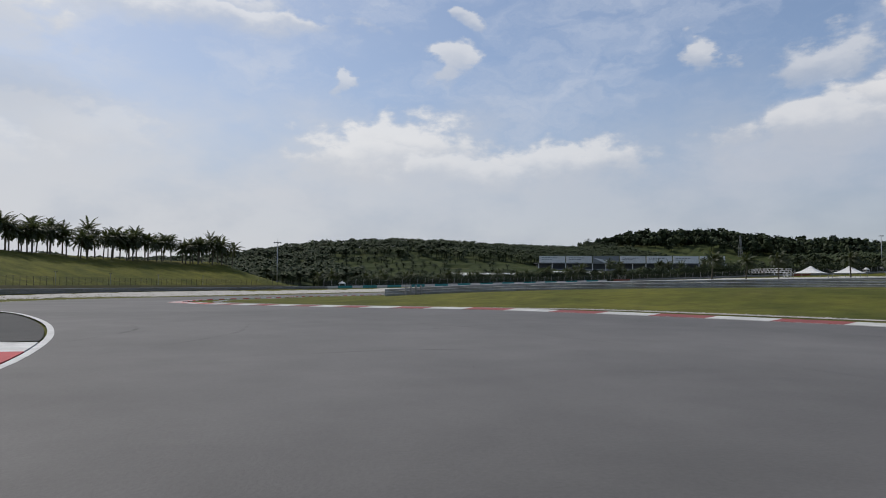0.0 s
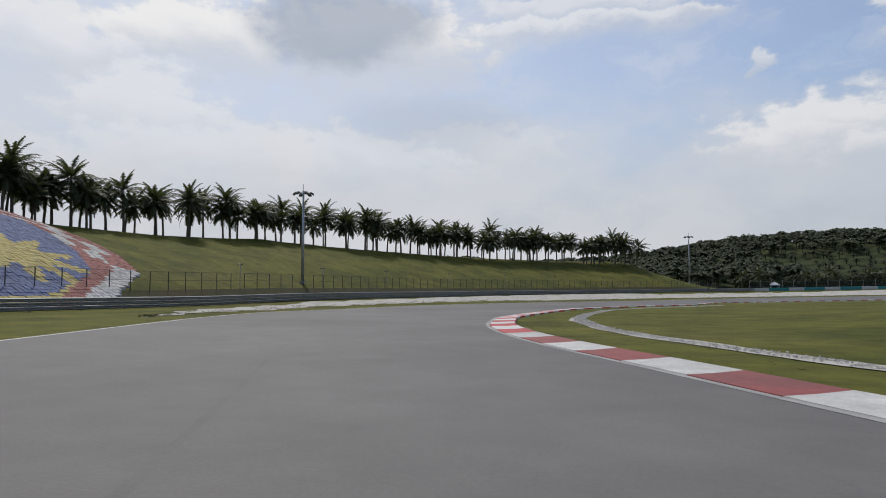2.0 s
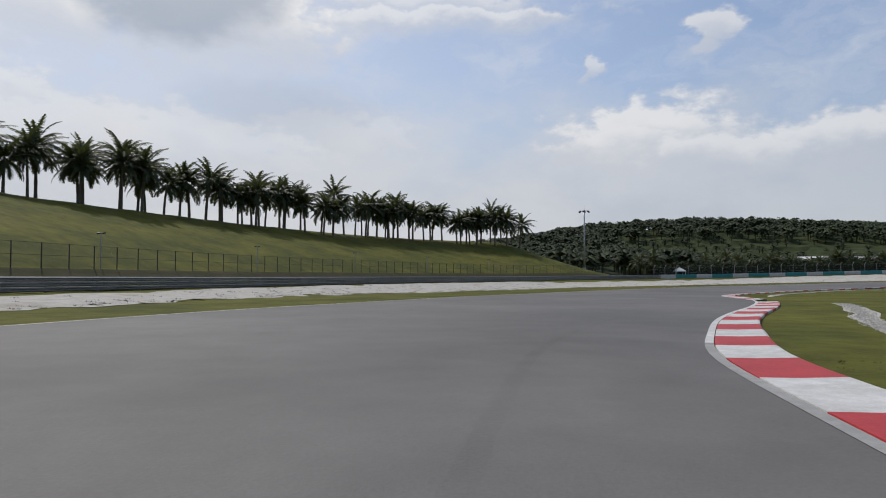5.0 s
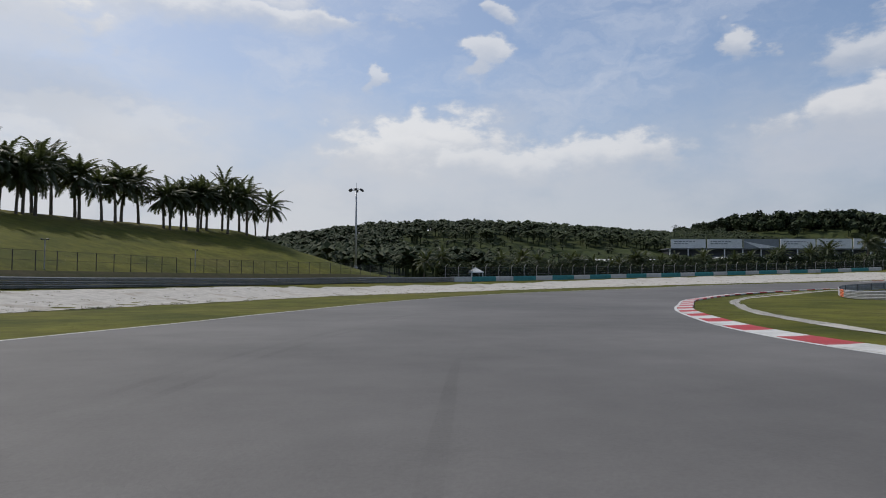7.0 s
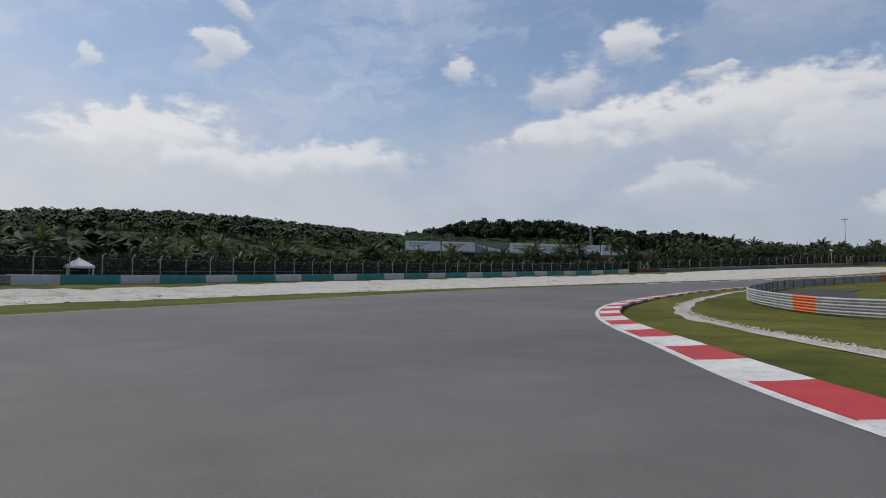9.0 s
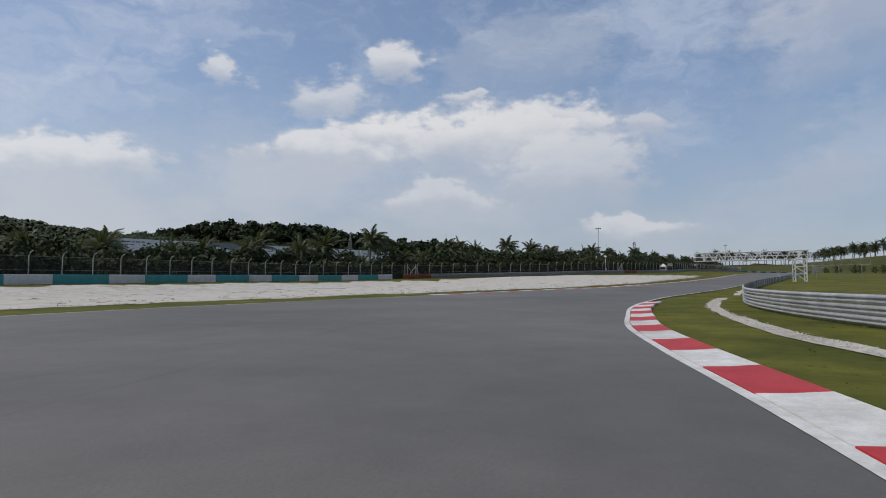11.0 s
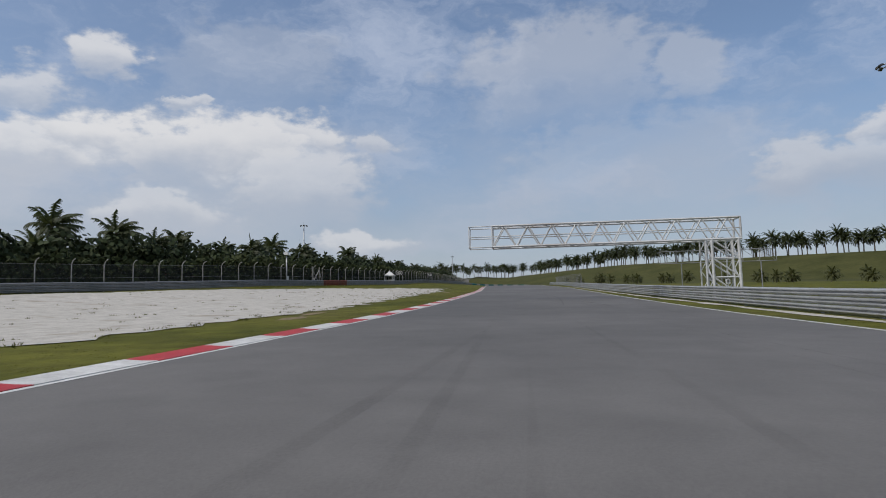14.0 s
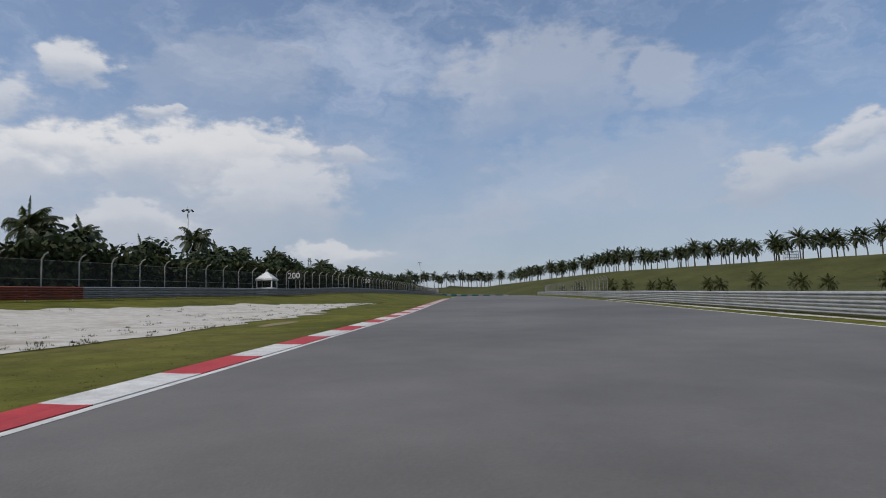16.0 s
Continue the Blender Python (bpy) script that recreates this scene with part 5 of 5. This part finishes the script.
# blades catch the light as the sward does
upward = BLADE.node_tree.nodes.new("ShaderNodeCombineXYZ")
upward.inputs[2].default_value = 1.0
BLADE.node_tree.links.new(upward.outputs[0], BLADE.node_tree.nodes["Principled BSDF"].inputs["Normal"])


def tufts(name, label, spots, low, high, seed, blades=3):
    r = random.Random(seed)
    P = np.array(spots)
    Z = height(P[:, 0], P[:, 1]) - 0.06
    s = Shape()
    for (x, y), z in zip(spots, Z):
        for _ in range(blades):
            a = r.uniform(0, 6.283)
            h = r.uniform(low, high)
            w = 0.012 + 0.12 * h
            lean = Vector((r.gauss(0, 0.45), r.gauss(0, 0.45), 1)) * h
            c = Vector((x + r.gauss(0, 0.06), y + r.gauss(0, 0.06), z))
            e = Vector((math.cos(a), math.sin(a), 0)) * w
            s.add([c - e, c + e, c + lean], [(0, 1, 2)])
    tagged(part(name, s.mesh(name, BLADE)), label, "grass", kind="stuff")


def verge(line, side, near, far, count, seed):
    r = random.Random(seed)
    n, out = normals(line) * side, []
    for _ in range(count):
        i = r.randrange(len(line))
        d = near + (far - near) * r.random() ** 1.6
        p = line[i] + n[i] * d + (line[min(i + 1, len(line) - 1)] - line[i]) * r.random()
        out.append((float(p[0]), float(p[1])))
    return out


tufts("verge_grass", "short mown green grass along the kerbs", verge(stretch(INNER, (4, 35), (-2, 85)), -1, 1.15, 9, 900, 1) + verge(stretch(INNER, (12, 132), (100, 200)), -1, 1.15, 8, 1300, 2) + verge(stretch(INNER, (100, 200.2), (260, 200)), -1, 0.3, 3.6, 1500, 3) + verge(stretch(OUTER, (110, 217), (300, 216)), 1, 0.9, 6.0, 3000, 4) + verge(stretch(OUTER, (-17, 60), (105, 217)), 1, 0.3, 5.0, 1200, 5), 0.010, 0.03, 5, 4)
r8 = random.Random(8)
weed_spots = []
for _ in range(1500):
    i = r8.randrange(len(near_edge))
    t = r8.random() ** 2.6
    p = near_edge[i] + (far_edge[i] - near_edge[i]) * t
    weed_spots += [(float(p[0] + r8.gauss(0, 0.18)), float(p[1] + r8.gauss(0, 0.1))) for _ in range(r8.randrange(2, 7))]
tufts("gravel_weeds", "sparse dry weeds growing through the gravel", weed_spots, 0.03, 0.13, 9, 4)
SOIL = material("bare_soil", (0.20, 0.15, 0.085), (0.27, 0.21, 0.12), 0.8, 0.95, 0.02, 9.0)


def bare_patch(x, y, rx, ry, turn, seed):
    r = random.Random(seed)
    s = Shape()
    n = 18
    c, k = math.cos(turn), math.sin(turn)
    pts = [(x, y)]
    for i in range(n):
        a = i * 2 * math.pi / n
        f = r.uniform(0.7, 1.15)
        u, v = rx * f * math.cos(a), ry * f * math.sin(a)
        pts.append((x + u * c - v * k, y + u * k + v * c))
    P = np.array(pts)
    s.v = [(px, py, z - 0.045) for (px, py), z in zip(pts, height(P[:, 0], P[:, 1]))]
    s.f = [(0, i + 1, (i + 1) % n + 1) for i in range(n)]
    tagged(part("bare_soil", s.mesh("bare_soil", SOIL)), "worn patch of bare brown soil in the grass", "soil", kind="structure")


for i, (x, y, rx, ry, t) in enumerate(((182, 218.4, 1.6, 0.5, 0), (186.5, 218.9, 2.0, 0.35, 0), (152, 219.8, 2.6, 0.4, 0), (7.6, 33.2, 2.8, 0.45, -1.1), (4.4, 38.2, 2.2, 0.4, -0.95), (33.6, 163.2, 1.8, 0.3, 0.9), (88, 196.6, 2.2, 0.3, 0.3), (250, 219, 3, 0.5, 0))):
    bare_patch(x, y, rx, ry, t, 40 + i)


# a dusty strip behind the first kerb
dust = stretch(INNER, (12, 25), (-3.4, 49.5))
r3 = random.Random(3)
wob = np.convolve([r3.uniform(0.1, 1.1) for _ in dust], [0.2, 0.3, 0.3, 0.2], "same")[:, None]
tagged(part("dust_strip", band(dust + normals(dust) * -1.06, dust - normals(dust) * (1.15 + 0.6 * wob), -0.03, 2).mesh("dust_strip", SOIL, True)), "dusty bare soil strip behind the kerb", "soil", kind="structure")


def loose_stones(points, width, count, seed):
    line = course(points, 0.5)
    n = normals(line)
    r = random.Random(seed)
    s = Shape()
    for _ in range(count):
        i = r.randrange(len(line))
        p = line[i] + (line[max(i - 1, 0)] - line[i]) * r.random() + n[i] * max(-1, min(1, r.gauss(0, 0.45))) * width / 2
        k = r.uniform(0.012, 0.036)
        c = Vector((p[0], p[1], float(base(p[0], p[1])) - 0.035))
        a = r.uniform(0, 6.28)
        ring = [c + Vector((math.cos(a + j * 1.571) * k * r.uniform(0.8, 1.5), math.sin(a + j * 1.571) * k * r.uniform(0.8, 1.5), r.uniform(0, 0.3) * k)) for j in range(4)]
        s.add(ring + [c + Vector((0, 0, k * r.uniform(0.7, 1.2)))], [(0, 1, 4), (1, 2, 4), (2, 3, 4), (3, 0, 4)])
    tagged(part("loose_stones", s.mesh("loose_stones", STONE)), "loose grey stones scattered along the gravel strip", "stones", kind="stuff")


STONE = material("loose_stone", (0.46, 0.44, 0.40), (0.60, 0.57, 0.52), 3.0, 0.9, 0.0, 30.0, island=0.25, spec=0.2)
loose_stones(STRIP_A[3:], 0.9, 8000, 1)
loose_stones(STRIP_B[2:], 0.75, 6000, 2)


# ---------------------------------------------------------------- the mosaic on the bank
MOSAIC = {
    "blue": material("blue_mosaic", (0.11, 0.15, 0.30), (0.16, 0.20, 0.36), 1.2, 0.85, 0.05, 6.0, (0.08, 0.10, 0.18), island=0.3),
    "yellow": material("yellow_mosaic", (0.52, 0.42, 0.12), (0.60, 0.50, 0.20), 1.2, 0.85, 0.05, 6.0, (0.36, 0.30, 0.15), island=0.3),
    "red": material("red_mosaic", (0.34, 0.12, 0.10), (0.42, 0.16, 0.13), 1.2, 0.85, 0.05, 6.0, (0.25, 0.11, 0.09), island=0.3),
    "white": material("white_mosaic", (0.58, 0.57, 0.55), (0.68, 0.67, 0.64), 1.2, 0.85, 0.05, 6.0, (0.42, 0.40, 0.37), island=0.3),
}


def mosaic_colour(u, d):
    right = np.interp(d, [1.2, 2.1, 7.9, 12.9, 18.5, 24.2, 27], [44.5, 46, 54.5, 57, 58.6, 59, 56])
    e, f = right - u, (27.2 - d) * 1.05
    if e < 0:
        return None
    if d < 8.5 and e < 3.0:
        return "white"
    row = min(e, f)
    if row < 5.2:
        if row < 1.1 or d < 11 and row > 3:
            return "red"
        k = int((row - 1.1) / 1.45)
        return "white" if (int((u * 0.3 + d) / 4.2 + k * 0.9)) % 2 else "red"
    du, dd = u - 44.3, (d - 10.6) * 1.0
    r, a = math.hypot(du, dd), math.atan2(dd, du)
    if r < 2.5 + 2.8 * abs(math.cos(5 * a)) ** 2:
        return "yellow"
    q = math.hypot(u - 39, d - 11)
    if 8.0 < q < 9.3 and (d < 6 or u < 34):
        return "yellow"
    return "blue"


def mosaic():
    m = thing("hillside_mosaic", "weathered painted stone mosaic, blue with yellow star, red and white stripes", "mosaic")
    run, nrm = lengths(WALL), normals(WALL)
    shapes = {k: Shape() for k in MOSAIC}
    r = random.Random(17)
    cell = 0.42
    us, ds = np.arange(4, 60, cell), np.arange(1.2, 27, cell)
    for u in us:
        for d in ds:
            col = mosaic_colour(u + r.uniform(-0.08, 0.08), d + r.uniform(-0.08, 0.08))
            if col is None:
                continue
            quad = []
            for a, b in ((0.02, 0.02), (cell - 0.02, 0.02), (cell - 0.02, cell - 0.02), (0.02, cell - 0.02)):
                uu, dd = u + a + r.uniform(-0.03, 0.03), d + b + r.uniform(-0.03, 0.03)
                quad.append([float(np.interp(uu, run, WALL[:, j]) + np.interp(uu, run, nrm[:, j]) * dd) for j in range(2)])
            shapes[col].v += [(x, y, -1.0) for x, y in quad]
            k = len(shapes[col].v)
            shapes[col].f.append((k - 4, k - 3, k - 2, k - 1))
    for col, s in shapes.items():
        P = np.array(s.v)
        Z = height(P[:, 0], P[:, 1])
        lift = np.repeat([r.uniform(0.12, 0.16) for _ in range(len(P) // 4)], 4)
        tops = np.c_[P[:, :2], Z + lift]
        low = np.c_[P[:, :2], Z - 0.1]
        n = len(tops)
        faces = [tuple(f) for f in s.f]
        for f in s.f:
            faces += [(f[i], n + f[i], n + f[(i + 1) % 4], f[(i + 1) % 4]) for i in range(4)]
        tagged(part("stone_field", mesh_from("stone_field", np.vstack([tops, low]).tolist(), faces, MOSAIC[col]), m), f"{col} painted weathered stones", kind="stuff")


mosaic()


# ---------------------------------------------------------------- far buildings
SHEET = material("white_cladding", (0.76, 0.77, 0.78), (0.84, 0.84, 0.84), 0.12, 0.6, 0.0, 2.0, (0.64, 0.65, 0.66))
GREY_SHEET = material("grey_cladding", (0.20, 0.22, 0.24), (0.27, 0.29, 0.31), 0.12, 0.7, 0.0, 2.0)
# dark colour holding the stand's shade; the shed windows use it too
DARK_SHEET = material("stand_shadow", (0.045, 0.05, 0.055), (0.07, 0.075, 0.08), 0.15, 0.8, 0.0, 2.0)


def grandstand():
    a, b = Vector((215.3, 430.9, 0)), Vector((351.9, 392.3, 0))
    way = (b - a).normalized()
    g = thing("grandstand", "long grandstand carrying a row of white hoardings on its roof edge", "grandstand", at=Matrix.Translation((a.x, a.y, 7.6)) @ Matrix.Rotation(math.atan2(way.y, way.x), 4, "Z"))
    long = (b - a).length

    def slab(name, x0, y0, z0, x1, y1, z1, mt, parent=g, label=""):
        s = Shape()
        s.box(x0, y0, z0, x1, y1, z1)
        return part(name, s.mesh(name, mt), parent, label)

    # solid block: the shade beneath the roof is put into its colour
    slab("body", 0, 2.5, -5, long, 18, 9.4, DARK_SHEET, label="stand front coloured dark for the shade under its roof")
    slab("roof", -1, -0.5, 9.4, long + 1, 20, 9.8, GREY_SHEET)
    slab("balcony", 0, 1.0, 4.2, long, 2.5, 5.4, GREY_SHEET)
    for k in range(15):
        slab("column", k * long / 14 - 0.25, -0.2, -5, k * long / 14 + 0.25, 0.3, 9.4, SHEET)
    for k in range(7):
        x = k * long / 7
        p = slab("hoarding", x + 0.45, -0.5, 10.0, x + long / 7 - 0.45, -0.2, 14.9 + k * 0.12, SHEET if k != 2 else GREY_SHEET, label="pale hoarding with unreadable lettering")
        s = Shape()
        r = random.Random(k)
        if k == 2:
            s.add([(x + 0.5, -0.53, 13.8), (x + 9, -0.53, 10.1), (x + 19, -0.53, 10.1), (x + 19, -0.53, 10.7)], [(0, 1, 2, 3)])
            part("bar", s.mesh("bar", SHEET), p)
            continue
        for row, (h, f) in enumerate(((13.4, 0.75), (12.2, 0.5))):
            u = x + 2.2
            while u < x + 2.2 + 15 * f:
                w = r.uniform(0.8, 2.2)
                s = Shape()
                s.box(u, -0.54, h, u + w, -0.5, h + 0.55)
                part("bar", s.mesh("bar", GREY_SHEET), p)
                u += w + 0.5


grandstand()


def shed(x, y, turn, long, deep, tall, bays):
    g = thing("shed", "long low white building with a pale roof among the palms", "building", "white sheds", at=Matrix.Translation((x, y, height1(x, y) - 0.2)) @ Matrix.Rotation(radians(turn), 4, "Z"))
    s = Shape()
    s.box(0, 0, 0, long, deep, tall)
    wall = part("wall", s.mesh("wall", SHEET), g)
    s = Shape()
    s.add([(-0.6, -0.9, tall), (long + 0.6, -0.9, tall), (long + 0.6, deep + 0.9, tall), (-0.6, deep + 0.9, tall), (-0.6, deep / 2, tall + 1.3), (long + 0.6, deep / 2, tall + 1.3)], [(0, 1, 5, 4), (2, 3, 4, 5), (0, 4, 3), (1, 2, 5), (3, 2, 1, 0)])
    part("roof", s.mesh("roof", CANVAS), g, "pale metal roof")
    for k in range(bays):
        u = long * (k + 0.5) / bays
        s = Shape()
        s.box(u - 1.0, -0.06, 0.9, u + 1.0, 0.02, tall - 0.8)
        part("window", s.mesh("window", DARK_SHEET), wall, "dark window opening")


shed(112, 331, -14, 52, 12, 4.2, 10)
shed(176, 338, -14, 34, 12, 4.2, 6)


def lattice_tower(x, y, tall, wide, label, arms=False):
    t = thing("lattice_tower", label, "tower", at=Matrix.Translation((x, y, height1(x, y) - 0.5)))
    s = Shape()
    n = 7
    corners = ((-1, -1), (1, -1), (1, 1), (-1, 1))
    for k in range(n):
        z0, z1 = tall * k / n, tall * (k + 1) / n
        w0, w1 = wide * (1 - 0.75 * k / n), wide * (1 - 0.75 * (k + 1) / n)
        for i, (a, b) in enumerate(corners):
            c, d = corners[(i + 1) % 4]
            s.tube((a * w0, b * w0, z0), (a * w1, b * w1, z1), 0.16, n=4)
            s.tube((a * w0, b * w0, z0), (c * w1, d * w1, z1), 0.09, n=4)
            s.tube((a * w1, b * w1, z1), (c * w1, d * w1, z1), 0.09, n=4)
    part("lattice", s.mesh("lattice", STEEL_DULL), t)
    for z in ((0.62, 0.78, 0.93) if arms else ()):
        s = Shape()
        s.tube((-wide * 2.2, 0, tall * z), (wide * 2.2, 0, tall * z), 0.2, n=4)
        s.tube((-wide * 2.2, 0, tall * z), (0, 0, tall * (z + 0.06)), 0.12, n=4)
        s.tube((wide * 2.2, 0, tall * z), (0, 0, tall * (z + 0.06)), 0.12, n=4)
        part("arm", s.mesh("arm", STEEL_DULL), t)


lattice_tower(503.4, 540.7, 24, 1.6, "slim grey lattice mast on the wooded hill")
lattice_tower(470, 790, 40, 3.0, "grey lattice power pylon beyond the palms", True)
lattice_tower(640, 330, 30, 2.4, "grey lattice power pylon beyond the hedge", True)


def tall_mast(x, y, top):
    t = thing("radio_mast", "thin grey mast rising among the ridge palms", "mast", at=Matrix.Translation((x, y, height1(x, y))))
    s = Shape()
    h = top - height1(x, y)
    s.tube((0, 0, -0.3), (0, 0, h), 0.22, 0.12, 6)
    part("pole", s.mesh("pole", STEEL_DULL), t)
    s = Shape()
    s.tube((-1.1, 0, h - 0.8), (1.1, 0, h - 0.5), 0.07, n=5)
    s.tube((-0.7, 0, h - 2.2), (0.7, 0, h - 2.0), 0.07, n=5)
    part("arm", s.mesh("arm", STEEL_DULL), t)


tall_mast(598.9, 95.3, 41.3)


def hill_board(x, y):
    f = thing("hoarding_frame", "pale bare hoarding frame standing on the grass hill", "frame", at=Matrix.Translation((x, y, height1(x, y))) @ Matrix.Rotation(radians(-70), 4, "Z"))
    for k in range(8):
        s = Shape()
        u = -4.5 + k * 9 / 7
        s.box(u - 0.14, -0.1, 0, u + 0.14, 0.1, 4.4)
        part("upright", s.mesh("upright", SHEET), f)
    for h in (1.2, 2.7, 4.2):
        s = Shape()
        s.box(-4.7, -0.14, h - 0.12, 4.7, 0.14, h + 0.12)
        part("rail", s.mesh("rail", SHEET), f)


hill_board(542.1, 63.7)
block_wall(course([(556, 243), (572, 236), (592, 226), (612, 212), (630, 194)], 2.0), "barrier_wall")
right_fence = stretch(RAIL_IN, (318, 195), (500, 189))
fence(right_fence - normals(right_fence) * 3.0, "fence", "pale posts with bent tops and chain link along the outer rail", 2.7, 4.0, STEEL_DULL, on_bank, 0.45, 1, 0.05)


# the paddock tents and palms far across the infield
def tent(x, y, size, tall, turn):
    t = thing("tent", "white peaked canvas tent on slim poles", "tent", "paddock tents", at=Matrix.Translation((x, y, height1(x, y))) @ Matrix.Rotation(radians(turn), 4, "Z"))
    r = size / 2
    s = Shape()
    n = 4
    rows = [(1.0, 0.55), (0.62, 0.66), (0.3, 0.82), (0.03, 1.0)]
    for k, h in rows:
        s.v += [(-r * k, -r * k, tall * h), (r * k, -r * k, tall * h), (r * k, r * k, tall * h), (-r * k, r * k, tall * h)]
    for q in range(len(rows) - 1):
        s.f += [(q * n + i, q * n + (i + 1) % n, (q + 1) * n + (i + 1) % n, (q + 1) * n + i) for i in range(n)]
    part("canopy", s.mesh("canopy", CANVAS), t)
    for a, b in ((-1, -1), (1, -1), (1, 1), (-1, 1)):
        s = Shape()
        s.tube((a * r * 0.97, b * r * 0.97, -0.2), (a * r * 0.97, b * r * 0.97, tall * 0.55), 0.06, n=6)
        part("pole", s.mesh("pole", MAST), t)


for x, y, k in ((122, 108, 5.5), (131, 106, 5.5), (141, 101, 6), (151, 96, 6)):
    tent(x, y, k, 3.6, 25)
for x, y in ((108, 112), (112, 107), (124, 100), (131, 96), (142, 90), (104, 118)):
    plant(COCOS, x, y, rnd, 0.75, 0.95, 0.5)


# low growth under the far palms
UNDER = material("undergrowth", (0.036, 0.050, 0.018), (0.066, 0.080, 0.028), 0.12, 0.95, 0.2, 1.5, (0.072, 0.084, 0.030), spec=0.1)


def undergrowth():
    xs, ys = np.arange(-300, 700, 7.0), np.arange(0, 340, 7.0)
    X, V = np.meshgrid(xs, ys)
    Y = np.interp(X, [-300, -20, 20, 170, 300, 420, 700], [335, 295, 272, 296, 300, 300, 305]) + V
    r = np.random.default_rng(5)
    lift = r.uniform(0.0, 1.5, X.shape)
    lift[0], lift[-1], lift[:, 0], lift[:, -1] = -1, -1, -1, -1
    Z = height(X.ravel(), Y.ravel()) + lift.ravel()
    Y = Y + r.uniform(-2.5, 2.5, X.shape)
    idx = np.arange(X.size).reshape(X.shape)
    quads = np.stack([idx[:-1, :-1], idx[:-1, 1:], idx[1:, 1:], idx[1:, :-1]], -1).reshape(-1, 4)
    tagged(part("undergrowth", mesh_from("undergrowth", np.c_[X.ravel(), Y.ravel(), Z].tolist(), quads.tolist(), UNDER)), "dark low scrub between the plantation palms", "scrub", kind="stuff")


undergrowth()


# low palms in front of the white sheds
r6 = random.Random(6)
for k in range(30):
    plant(PALMS, 104 + k * 4.4 + r6.uniform(-2.5, 2.5), 322 - k * 0.3 + r6.uniform(-5, 4), r6, 0.62, 0.85, 1.2)
